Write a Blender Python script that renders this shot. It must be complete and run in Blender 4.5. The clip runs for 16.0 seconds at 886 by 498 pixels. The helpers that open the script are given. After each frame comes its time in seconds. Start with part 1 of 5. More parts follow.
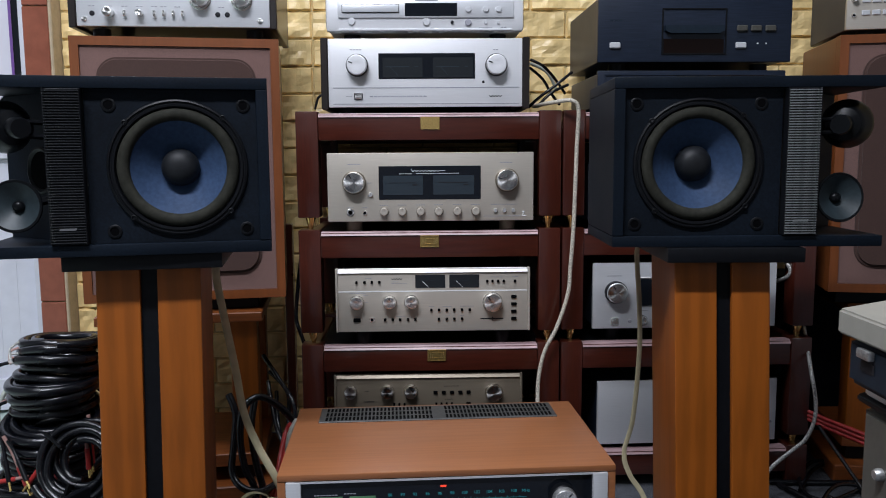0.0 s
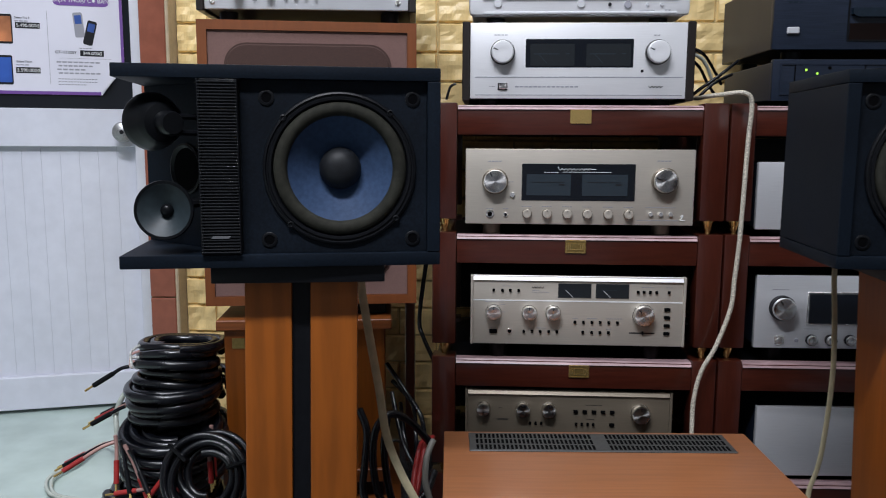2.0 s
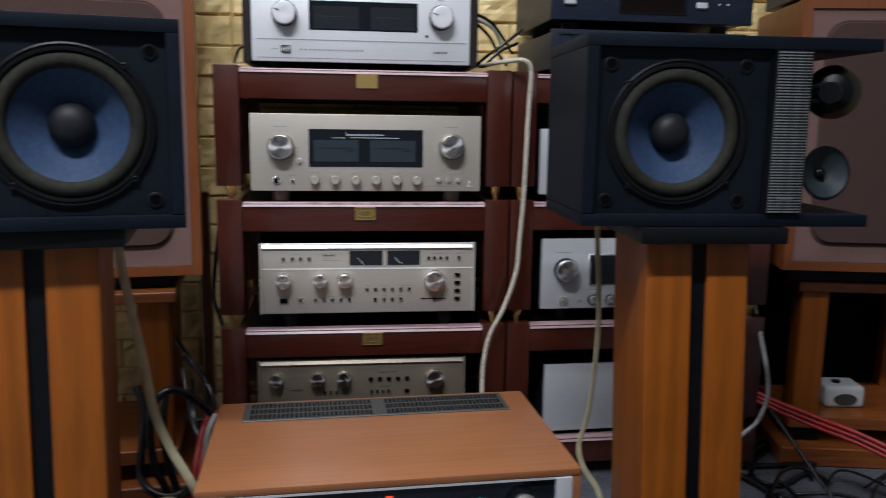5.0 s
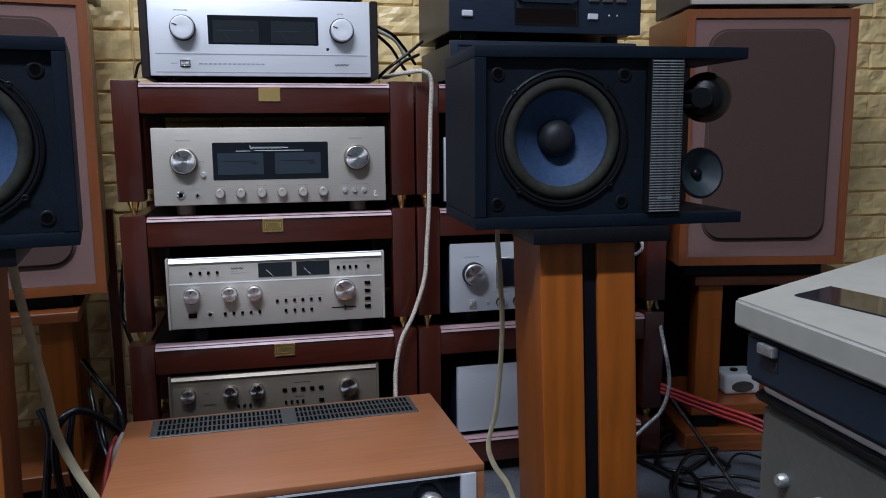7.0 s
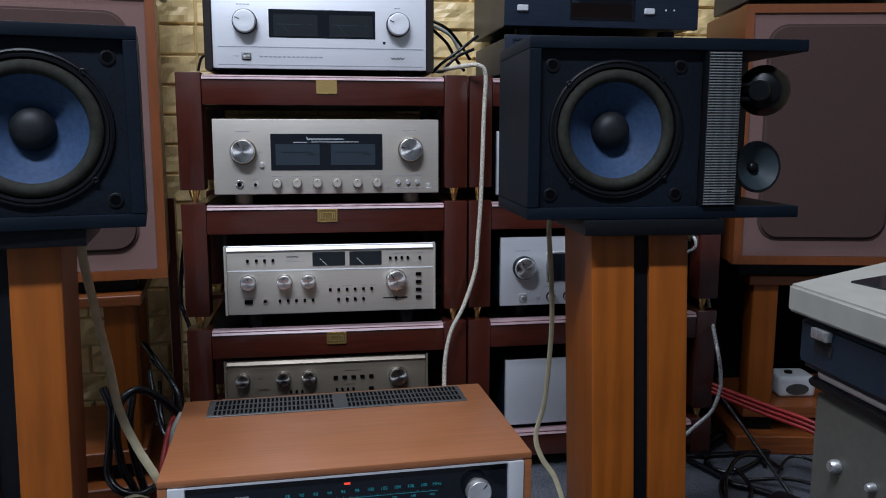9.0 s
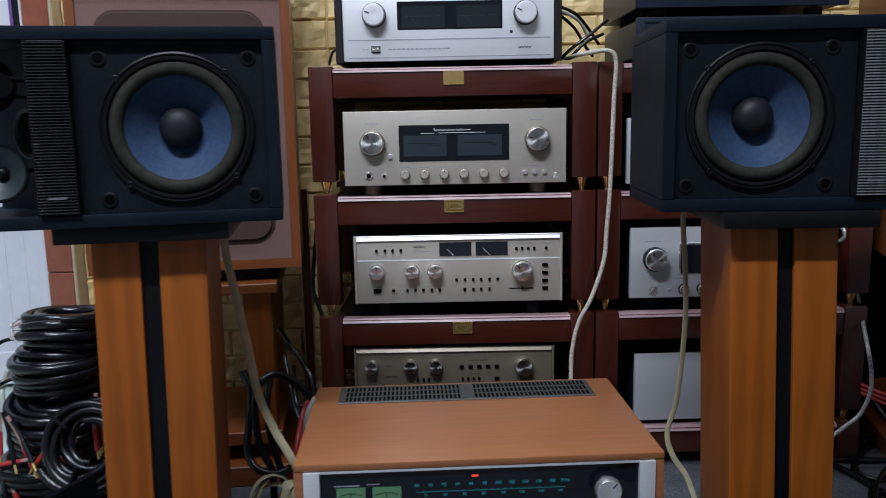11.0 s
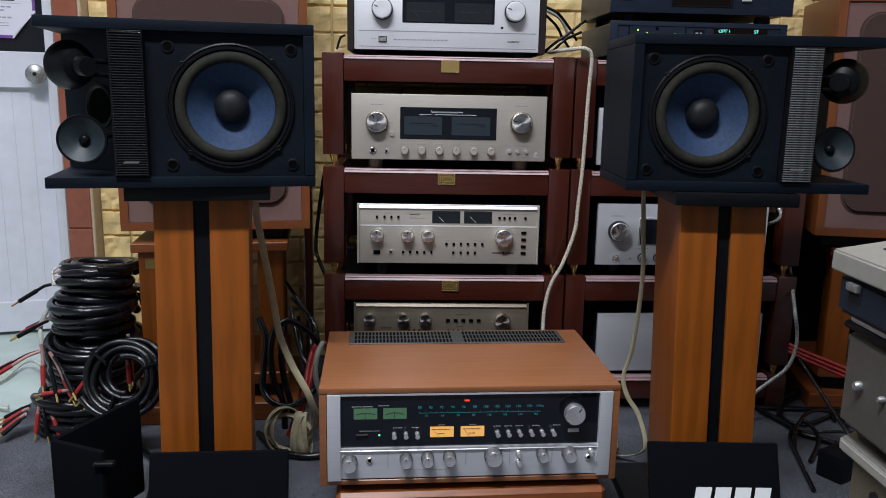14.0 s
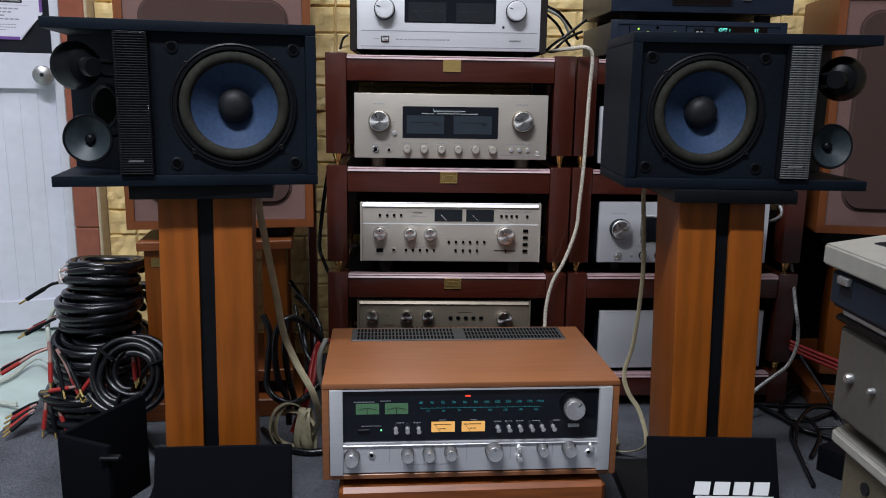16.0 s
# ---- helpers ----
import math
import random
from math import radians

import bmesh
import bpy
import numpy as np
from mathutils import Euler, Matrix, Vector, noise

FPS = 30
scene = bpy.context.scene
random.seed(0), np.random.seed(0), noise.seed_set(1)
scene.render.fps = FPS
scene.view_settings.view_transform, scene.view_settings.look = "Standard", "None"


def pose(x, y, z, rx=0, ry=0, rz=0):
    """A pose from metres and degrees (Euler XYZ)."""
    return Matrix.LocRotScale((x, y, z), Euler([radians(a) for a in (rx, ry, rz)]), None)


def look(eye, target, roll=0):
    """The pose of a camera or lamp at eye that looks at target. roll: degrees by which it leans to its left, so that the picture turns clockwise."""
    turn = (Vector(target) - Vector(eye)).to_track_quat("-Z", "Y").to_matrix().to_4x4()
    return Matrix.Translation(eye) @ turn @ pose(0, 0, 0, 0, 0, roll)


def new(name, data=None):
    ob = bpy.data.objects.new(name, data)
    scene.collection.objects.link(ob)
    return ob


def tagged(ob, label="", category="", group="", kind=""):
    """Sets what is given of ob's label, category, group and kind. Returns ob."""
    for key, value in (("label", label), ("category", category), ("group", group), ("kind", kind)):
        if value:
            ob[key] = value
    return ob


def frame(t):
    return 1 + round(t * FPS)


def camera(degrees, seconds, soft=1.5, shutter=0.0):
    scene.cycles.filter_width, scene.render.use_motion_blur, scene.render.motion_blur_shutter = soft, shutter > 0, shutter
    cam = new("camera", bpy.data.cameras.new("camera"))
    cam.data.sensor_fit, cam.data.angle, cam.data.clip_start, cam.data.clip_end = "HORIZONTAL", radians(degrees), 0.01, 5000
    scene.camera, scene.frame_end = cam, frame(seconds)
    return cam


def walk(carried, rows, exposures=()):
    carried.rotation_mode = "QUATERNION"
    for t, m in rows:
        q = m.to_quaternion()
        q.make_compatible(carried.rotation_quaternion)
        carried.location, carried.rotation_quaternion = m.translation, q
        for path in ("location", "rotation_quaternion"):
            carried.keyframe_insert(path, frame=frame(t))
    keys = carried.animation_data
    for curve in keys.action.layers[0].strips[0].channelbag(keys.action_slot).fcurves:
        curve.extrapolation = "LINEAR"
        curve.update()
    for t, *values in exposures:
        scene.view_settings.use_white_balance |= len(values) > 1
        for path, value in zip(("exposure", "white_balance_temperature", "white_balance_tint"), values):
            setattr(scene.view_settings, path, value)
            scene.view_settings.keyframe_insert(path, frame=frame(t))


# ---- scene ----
cam = camera(58.9, 16.0, soft=1.0, shutter=0.5)
PATH = [
    (0, (0.157, 0.124, 0.791), (0.204, 2.11, 0.56), -0.4),
    (0.5, (0.128, 0.137, 0.794), (0.174, 2.123, 0.555), -0.1),
    (1, (0.074, 0.178, 0.8), (0.115, 2.163, 0.557), 0.2),
    (1.5, (0.024, 0.23, 0.81), (-0.02, 2.214, 0.562), 0.4),
    (2, (-0.022, 0.279, 0.815), (-0.125, 2.258, 0.546), 0.3),
    (2.5, (-0.027, 0.302, 0.808), (-0.148, 2.278, 0.519), 0.1),
    (3, (-0.017, 0.298, 0.808), (-0.141, 2.271, 0.502), -0.1),
    (3.5, (-0.01, 0.297, 0.802), (-0.135, 2.269, 0.493), -0.1),
    (4, (0.021, 0.296, 0.79), (-0.095, 2.268, 0.476), -0.4),
    (4.5, (0.07, 0.301, 0.785), (0.109, 2.275, 0.462), 0.1),
    (5, (0.122, 0.292, 0.789), (0.375, 2.25, 0.471), 0.8),
    (5.2, (0.129, 0.303, 0.795), (0.446, 2.251, 0.473), 0.8),
    (7.3, (0.161, 0.247, 0.788), (0.592, 2.177, 0.5), -0.5),
    (7.5, (0.157, 0.246, 0.783), (0.577, 2.181, 0.499), -0.3),
    (8, (0.146, 0.238, 0.784), (0.531, 2.18, 0.501), -0.0),
    (8.2, (0.141, 0.233, 0.784), (0.5, 2.181, 0.502), 0.0),
    (10.3, (0.178, 0.289, 0.755), (0.318, 2.259, 0.441), 1.2),
    (10.5, (0.176, 0.306, 0.755), (0.215, 2.28, 0.438), 0.6),
    (11, (0.144, 0.247, 0.784), (0.143, 2.22, 0.458), -1.1),
    (11.5, (0.071, 0.135, 0.786), (0.091, 2.107, 0.456), -1.1),
    (12, (0.035, 0.044, 0.794), (0.082, 2.011, 0.437), -1.3),
    (12.5, (0.041, 0.032, 0.807), (0.104, 1.993, 0.42), 0.0),
    (13, (0.061, 0.017, 0.808), (0.143, 1.977, 0.42), 1.1),
    (13.5, (0.075, 0.015, 0.812), (0.164, 1.974, 0.421), 1.1),
    (14, (0.076, 0.009, 0.81), (0.166, 1.968, 0.417), 1.1),
    (14.5, (0.091, 0.0, 0.816), (0.174, 1.959, 0.423), 0.9),
    (15, (0.09, -0.016, 0.815), (0.165, 1.944, 0.422), 0.8),
    (15.5, (0.097, -0.015, 0.814), (0.172, 1.944, 0.421), 0.8),
    (16, (0.085, -0.008, 0.808), (0.159, 1.952, 0.415), 0.9),
]
EXPOSURE = [(0, -0.06, 6300, 10), (2.5, -0.08, 6450, 10), (5.2, -0.08, 6400, 9), (7.3, -0.1, 5750, 10), (8.2, -0.1, 5800, 10), (10.4, -0.15, 5880, 8), (12, -0.08, 6300, 10), (16, -0.07, 6400, 10)]
walk(cam, [(t, look(eye, target, roll)) for t, eye, target, roll in PATH], EXPOSURE)

# ---- light ----
world = bpy.data.worlds.new("room_air")
world.use_nodes = True
world.node_tree.nodes["Background"].inputs[0].default_value = (0.6, 0.7, 0.85, 1)
world.node_tree.nodes["Background"].inputs[1].default_value = 0.15
scene.world = world


def ceiling_lamp(x, y, z, sx, sy, watts, colour=(0.89, 0.92, 1.0)):
    lamp = bpy.data.lights.new("tube_light", "AREA")
    lamp.shape, lamp.size, lamp.size_y, lamp.energy, lamp.color = "RECTANGLE", sx, sy, watts, colour
    ob = new("tube_light", lamp)
    ob.matrix_world = pose(x, y, z)
    return ob


ceiling_lamp(-0.4, 0.05, 2.85, 1.25, 0.12, 108)
ceiling_lamp(-1.35, 1.1, 2.85, 0.12, 1.25, 16)
ceiling_lamp(-0.6, -1.9, 2.85, 1.25, 0.12, 10)
ceiling_lamp(0.1, 1.25, 2.85, 1.25, 0.12, 20)

# unseen light assumed behind to the right, added for highlights on the slats
rear_fill = bpy.data.lights.new("rear_fill_light", "AREA")
rear_fill.shape, rear_fill.size, rear_fill.size_y, rear_fill.energy, rear_fill.color = "RECTANGLE", 1.1, 1.5, 4, (0.85, 0.93, 1.0)
new("rear_fill_light", rear_fill).matrix_world = look((2.5, -2.3, 1.45), (0.6, 1.4, 0.8))


# ---- materials ----
def material(name, colour, rough=0.5, metal=0.0, **k):
    """Procedural surface: colour with two scales of variation, bump and optional grain."""
    m = bpy.data.materials.new(name)
    m.use_nodes = True
    nt = m.node_tree
    b = nt.nodes["Principled BSDF"]
    L = nt.links.new
    b.inputs["Roughness"].default_value = rough
    b.inputs["Metallic"].default_value = metal
    b.inputs["Base Color"].default_value = (*colour, 1)
    if "coat" in k:
        b.inputs["Coat Weight"].default_value = k["coat"]
        b.inputs["Coat Roughness"].default_value = k.get("coat_rough", 0.12)
    if "spec" in k:
        b.inputs["Specular IOR Level"].default_value = k["spec"]
    if "aniso" in k:
        b.inputs["Anisotropic"].default_value = k["aniso"]
        tg = nt.nodes.new("ShaderNodeTangent")
        tg.direction_type, tg.axis = "RADIAL", "Y"
        L(tg.outputs[0], b.inputs["Tangent"])
    if "sheen" in k:
        b.inputs["Sheen Weight"].default_value = k["sheen"]
    if "glow" in k:
        b.inputs["Emission Color"].default_value = (*k.get("glow_colour", colour), 1)
        b.inputs["Emission Strength"].default_value = k["glow"]
    if k.get("plain"):
        return m
    co = nt.nodes.new("ShaderNodeTexCoord")
    mp = nt.nodes.new("ShaderNodeMapping")
    mp.inputs["Scale"].default_value = k.get("stretch", (1, 1, 1))
    L(co.outputs["Object"], mp.inputs[0])
    n1 = nt.nodes.new("ShaderNodeTexNoise")
    n1.inputs["Scale"].default_value = k.get("grain", 60)
    n1.inputs["Detail"].default_value = 5
    L(mp.outputs[0], n1.inputs[0])
    n2 = nt.nodes.new("ShaderNodeTexNoise")
    n2.inputs["Scale"].default_value = k.get("blotch", 6)
    n2.inputs["Detail"].default_value = 3
    L(co.outputs["Object"], n2.inputs[0])
    amp, amp2 = k.get("vary", 0.15), k.get("vary2", 0.12)
    dark = k.get("dark", tuple(c * (1 - amp) for c in colour))
    light = k.get("light", tuple(min(1, c * (1 + amp)) for c in colour))
    r1 = nt.nodes.new("ShaderNodeValToRGB")
    r1.color_ramp.elements[0].position, r1.color_ramp.elements[1].position = k.get("ramp", (0.35, 0.65))
    r1.color_ramp.elements[0].color = (*dark, 1)
    r1.color_ramp.elements[1].color = (*light, 1)
    src = n1.outputs[0]
    if k.get("rings"):
        wv = nt.nodes.new("ShaderNodeTexWave")
        wv.wave_type, wv.bands_direction = "BANDS", k.get("bands", "X")
        wv.inputs["Scale"].default_value = k["rings"]
        wv.inputs["Distortion"].default_value = k.get("twist", 6)
        wv.inputs["Detail"].default_value = 3
        wv.inputs["Detail Scale"].default_value = 1.2
        L(mp.outputs[0], wv.inputs[0])
        mx0 = nt.nodes.new("ShaderNodeMix")
        mx0.inputs[0].default_value = k.get("ring_mix", 0.5)
        L(n1.outputs[0], mx0.inputs[2])
        L(wv.outputs[1], mx0.inputs[3])
        src = mx0.outputs[0]
    L(src, r1.inputs[0])
    mul = nt.nodes.new("ShaderNodeMix")
    mul.data_type, mul.blend_type = "RGBA", "MULTIPLY"
    mul.inputs[0].default_value = 1
    r2 = nt.nodes.new("ShaderNodeMapRange")
    r2.inputs[1].default_value, r2.inputs[2].default_value = 0.3, 0.7
    r2.inputs[3].default_value, r2.inputs[4].default_value = 1 - amp2, 1 + amp2 * 0.5
    L(n2.outputs[0], r2.inputs[0])
    L(r1.outputs[0], mul.inputs[6])
    L(r2.outputs[0], mul.inputs[7])
    out = mul.outputs[2]
    if k.get("each"):
        info = nt.nodes.new("ShaderNodeObjectInfo")
        r3 = nt.nodes.new("ShaderNodeMapRange")
        r3.inputs[3].default_value, r3.inputs[4].default_value = 1 - k["each"], 1 + k["each"]
        L(info.outputs["Random"], r3.inputs[0])
        m3 = nt.nodes.new("ShaderNodeMix")
        m3.data_type, m3.blend_type = "RGBA", "MULTIPLY"
        m3.inputs[0].default_value = 1
        L(out, m3.inputs[6])
        L(r3.outputs[0], m3.inputs[7])
        out = m3.outputs[2]
    L(out, b.inputs["Base Color"])
    rr = nt.nodes.new("ShaderNodeMapRange")
    dr = k.get("rough_vary", 0.08)
    rr.inputs[3].default_value, rr.inputs[4].default_value = max(0.02, rough - dr), min(1, rough + dr)
    L(n2.outputs[0], rr.inputs[0])
    L(rr.outputs[0], b.inputs["Roughness"])
    if k.get("bump", 0.05):
        bp = nt.nodes.new("ShaderNodeBump")
        bp.inputs["Strength"].default_value = k.get("bump", 0.05)
        bp.inputs["Distance"].default_value = k.get("bump_depth", 0.002)
        L(src, bp.inputs["Height"])
        L(bp.outputs[0], b.inputs["Normal"])
    return m


MAT = dict(
    carpet=material("carpet", (0.1, 0.105, 0.12), 0.95, grain=420, blotch=7, vary=0.6, vary2=0.3, bump=0.6, bump_depth=0.004, spec=0.1),
    tile=material("pale_green_tile", (0.48, 0.58, 0.54), 0.25, grain=7, blotch=2.5, vary=0.1, vary2=0.06, bump=0),
    brick=material("yellow_foam_brick", (0.82, 0.61, 0.28), 0.38, grain=30, blotch=5, vary=0.1, vary2=0.12, bump=0.5, bump_depth=0.006, each=0.08),
    terracotta=material("terracotta_tile", (0.27, 0.085, 0.05), 0.35, grain=30, blotch=6, vary=0.1, vary2=0.2, bump=0.05),
    # grey chosen to hold down bounce light in the room
    plaster=material("plaster", (0.3, 0.3, 0.31), 0.8, grain=40, blotch=2, vary=0.04, vary2=0.05, bump=0.1),
    white=material("white_painted_aluminium", (0.69, 0.7, 0.78), 0.4, grain=25, blotch=3, vary=0.03, vary2=0.07, bump=0.02),
    grout=material("cream_grout", (0.55, 0.42, 0.2), 0.8, grain=80, vary=0.08),
    glass_dark=material("dark_door_glass", (0.012, 0.014, 0.018), 0.08, plain=True),
    paper=material("poster_paper", (0.72, 0.71, 0.8), 0.5, grain=8, vary=0.02, vary2=0.04, bump=0.03),
    purple=material("purple_print", (0.16, 0.06, 0.3), 0.5, plain=True),
    ink=material("dark_ink", (0.012, 0.012, 0.015), 0.6, plain=True, spec=0.2),
    void=material("dark_hole", (0.0015, 0.0015, 0.002), 0.9, plain=True, spec=0.05),
    greyink=material("grey_ink", (0.3, 0.3, 0.34), 0.6, plain=True),
    mahogany=material("mahogany_varnish", (0.058, 0.0115, 0.0062), 0.3, stretch=(1, 12, 12), grain=22, blotch=5, vary=0.15, vary2=0.2, bump=0.03, coat=0.8, coat_rough=0.15),
    mahogany_up=material("mahogany_varnish_upright", (0.054, 0.0105, 0.0055), 0.3, stretch=(12, 12, 1), grain=22, blotch=5, vary=0.15, vary2=0.2, bump=0.03, coat=0.8, coat_rough=0.15),
    # ceiling light reflected in the varnish, painted as a pale pink
    mahogany_sheen=material("varnish_sheen_top", (0.42, 0.28, 0.29), 0.32, stretch=(1, 12, 12), grain=22, vary=0.2, vary2=0.3, bump=0.03),
    cherry=material("cherry_veneer", (0.255, 0.068, 0.006), 0.45, spec=0.3, stretch=(9, 9, 0.7), grain=11, blotch=4, vary=0.13, vary2=0.14, rings=0.9, twist=11, ring_mix=0.25, bump=0.02, coat=0.15, coat_rough=0.3),
    cherry_flat=material("cherry_veneer_flat", (0.25, 0.07, 0.015), 0.42, stretch=(0.8, 9, 9), grain=14, blotch=4, vary=0.22, vary2=0.12, bump=0.02, coat=0.15, coat_rough=0.3),
    walnut=material("walnut_veneer", (0.275, 0.104, 0.04), 0.36, stretch=(0.8, 14, 14), grain=10, blotch=3, vary=0.09, vary2=0.12, bump=0.02, coat=0.2, coat_rough=0.25),
    darkwood=material("dark_wood_side", (0.009, 0.005, 0.004), 0.4, stretch=(12, 1, 12), grain=12, vary=0.3, coat=0.2),
    black_vinyl=material("black_vinyl", (0.0035, 0.0068, 0.0125), 0.55, spec=0.13, grain=260, blotch=8, vary=0.25, vary2=0.3, bump=0.15, bump_depth=0.0006),
    black_baffle=material("black_baffle", (0.004, 0.0066, 0.0112), 0.6, spec=0.12, grain=300, blotch=8, vary=0.3, vary2=0.3, bump=0.12, bump_depth=0.0006),
    black=material("black_plastic", (0.004, 0.0045, 0.006), 0.42, spec=0.2, grain=120, vary=0.2, bump=0.03),
    gloss_black=material("gloss_black_plastic", (0.0035, 0.004, 0.005), 0.32, plain=True, spec=0.16),
    black_metal=material("black_brushed_metal", (0.012, 0.018, 0.033), 0.4, 0.0, spec=0.3, stretch=(0.6, 20, 20), grain=30, vary=0.25, bump=0.02),
    rubber=material("black_cable_rubber", (0.0035, 0.0042, 0.0065), 0.26, spec=0.6, grain=90, vary=0.3, vary2=0.3, bump=0.05),
    cloth_black=material("black_grille_cloth", (0.003, 0.0036, 0.0055), 0.95, grain=700, vary=0.5, bump=0.4, bump_depth=0.0008, spec=0.06),
    cone=material("blue_paper_cone", (0.026, 0.048, 0.1), 0.65, spec=0.2, grain=160, blotch=14, vary=0.12, vary2=0.15, bump=0.08, bump_depth=0.0006),
    surround=material("aged_foam_surround", (0.021, 0.0208, 0.016), 0.8, spec=0.15, grain=120, blotch=20, vary=0.2, vary2=0.2, bump=0.1),
    cap=material("black_dust_cap", (0.006, 0.007, 0.009), 0.55, spec=0.3, grain=160, vary=0.3, bump=0.1, bump_depth=0.0005),
    tweeter=material("grey_tweeter_cone", (0.017, 0.026, 0.031), 0.5, spec=0.35, grain=120, vary=0.15),
    # copy of the slat plastic with reflected light put into a paler grey
    slat_lit=material("lit_slat_plastic", (0.14, 0.145, 0.15), 0.2, spec=1.0, grain=80, vary=0.25, bump=0),
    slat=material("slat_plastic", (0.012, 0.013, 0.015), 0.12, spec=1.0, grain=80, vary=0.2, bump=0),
    silver=material("silver_anodised", (0.7, 0.71, 0.735), 0.38, 0.45, stretch=(0.5, 40, 40), grain=40, vary=0.04, vary2=0.04, bump=0.015),
    white_silver=material("pale_silver_paint", (0.8, 0.8, 0.82), 0.4, 0.35, stretch=(0.5, 40, 40), grain=40, vary=0.03, vary2=0.03, bump=0.01),
    champagne=material("champagne_anodised", (0.58, 0.53, 0.46), 0.38, 0.45, stretch=(0.5, 40, 40), grain=40, vary=0.05, vary2=0.05, bump=0.015),
    champagne_dim=material("dark_champagne_anodised", (0.21, 0.175, 0.13), 0.4, 0.45, stretch=(0.5, 40, 40), grain=40, vary=0.06, vary2=0.08, bump=0.015),
    knob=material("turned_aluminium", (0.93, 0.92, 0.9), 0.27, 1.0, aniso=0.95, grain=60, vary=0.04, vary2=0.05, bump=0.01),
    satin=material("satin_aluminium", (0.86, 0.86, 0.86), 0.26, 0.75, grain=60, vary=0.04, vary2=0.05, bump=0.01),
    strip=material("cream_strip", (0.5, 0.4, 0.27), 0.6, grain=60, vary=0.08),
    chrome=material("chrome", (0.75, 0.75, 0.76), 0.14, 1.0, plain=True),
    gold=material("polished_brass", (0.95, 0.66, 0.24), 0.22, 0.85, plain=True),
    goldplate=material("brass_plate", (0.42, 0.29, 0.1), 0.36, 0.85, grain=200, vary=0.12, vary2=0.2, bump=0.2, bump_depth=0.0006),
    display=material("dark_display_glass", (0.006, 0.008, 0.012), 0.06, plain=True),
    meter=material("unlit_meter_face", (0.026, 0.036, 0.046), 0.25, plain=True),
    meter_dark=material("dark_meter_face", (0.016, 0.019, 0.022), 0.2, plain=True),
    meter_green=material("lit_green_meter", (0.07, 0.15, 0.08), 0.3, plain=True, glow=0.07, glow_colour=(0.25, 0.6, 0.28)),
    meter_amber=material("lit_amber_meter", (0.6, 0.33, 0.1), 0.3, plain=True, glow=0.55, glow_colour=(1.0, 0.5, 0.13)),
    dial=material("lit_teal_print", (0.02, 0.16, 0.18), 0.3, plain=True, glow=0.1, glow_colour=(0.05, 0.6, 0.65)),
    led_green=material("green_indicator", (0.1, 0.7, 0.2), 0.3, plain=True, glow=1.2, glow_colour=(0.2, 1.0, 0.35)),
    led_cyan=material("cyan_indicator", (0.1, 0.7, 0.6), 0.3, plain=True, glow=1.0, glow_colour=(0.2, 1.0, 0.8)),
    led_red=material("red_pointer", (0.7, 0.05, 0.03), 0.3, plain=True, glow=0.7, glow_colour=(1.0, 0.07, 0.03)),
    grille_brown=material("brown_grille_cloth", (0.05, 0.0235, 0.018), 0.9, grain=900, blotch=4, vary=0.25, vary2=0.08, bump=0.3, bump_depth=0.0006, sheen=0.05),
    grille_edge=material("brown_grille_edge", (0.15, 0.082, 0.07), 0.85, grain=900, blotch=4, vary=0.2, vary2=0.08, bump=0.3, bump_depth=0.0006, sheen=0.08),
    teak=material("teak_cabinet", (0.165, 0.046, 0.01), 0.4, stretch=(9, 9, 0.8), grain=12, blotch=4, vary=0.08, vary2=0.15, bump=0.02, coat=0.2, coat_rough=0.25),
    beige_cable=material("beige_flat_cable", (0.47, 0.42, 0.27), 0.5, grain=60, vary=0.1, bump=0.03),
    braid=material("braided_sleeve", (0.5, 0.46, 0.38), 0.45, grain=380, vary=0.5, bump=0.5, bump_depth=0.002),
    braid_silver=material("silver_braided_sleeve", (0.5, 0.5, 0.48), 0.35, 0.3, grain=300, vary=0.6, bump=0.5, bump_depth=0.002),
    clear=material("clear_cable_jacket", (0.5, 0.54, 0.48), 0.25, grain=60, vary=0.1),
    red=material("red_cable", (0.34, 0.022, 0.02), 0.45, grain=60, vary=0.15),
    pink=material("pale_pink_wire", (0.42, 0.24, 0.21), 0.5, grain=60, vary=0.15),
    ivory=material("ivory_enamel", (0.25, 0.24, 0.21), 0.45, grain=50, blotch=5, vary=0.05, vary2=0.1, bump=0.05),
    khaki=material("khaki_hammer_paint", (0.1, 0.087, 0.057), 0.42, grain=160, blotch=6, vary=0.1, vary2=0.12, bump=0.15, bump_depth=0.001),
    grey_paint=material("warm_grey_paint", (0.06, 0.0575, 0.049), 0.45, grain=160, blotch=6, vary=0.08, vary2=0.12, bump=0.12, bump_depth=0.001),
    slate=material("slate_blue_paint", (0.007, 0.0145, 0.025), 0.45, spec=0.3, grain=120, blotch=5, vary=0.12, vary2=0.15, bump=0.06),
    white_plastic=material("white_plastic", (0.62, 0.63, 0.64), 0.35, grain=60, vary=0.03),
    vent_grey=material("vent_metal", (0.06, 0.06, 0.058), 0.5, 0.3, grain=150, vary=0.15),
    smoked=material("smoked_red_window", (0.006, 0.0025, 0.002), 0.3, plain=True, spec=0.1),
    led_lime=material("lime_indicator", (0.3, 0.6, 0.05), 0.3, plain=True, glow=1.0, glow_colour=(0.5, 1.0, 0.1)),
    dim_silver=material("dull_silver", (0.16, 0.16, 0.17), 0.4, 0.3, plain=True),
    dark_knurl=material("dark_knurled_aluminium", (0.36, 0.36, 0.36), 0.36, 0.75, grain=300, vary=0.25, vary2=0.05, bump=0.1, bump_depth=0.0004),
    letter=material("white_print", (0.75, 0.76, 0.76), 0.5, plain=True),
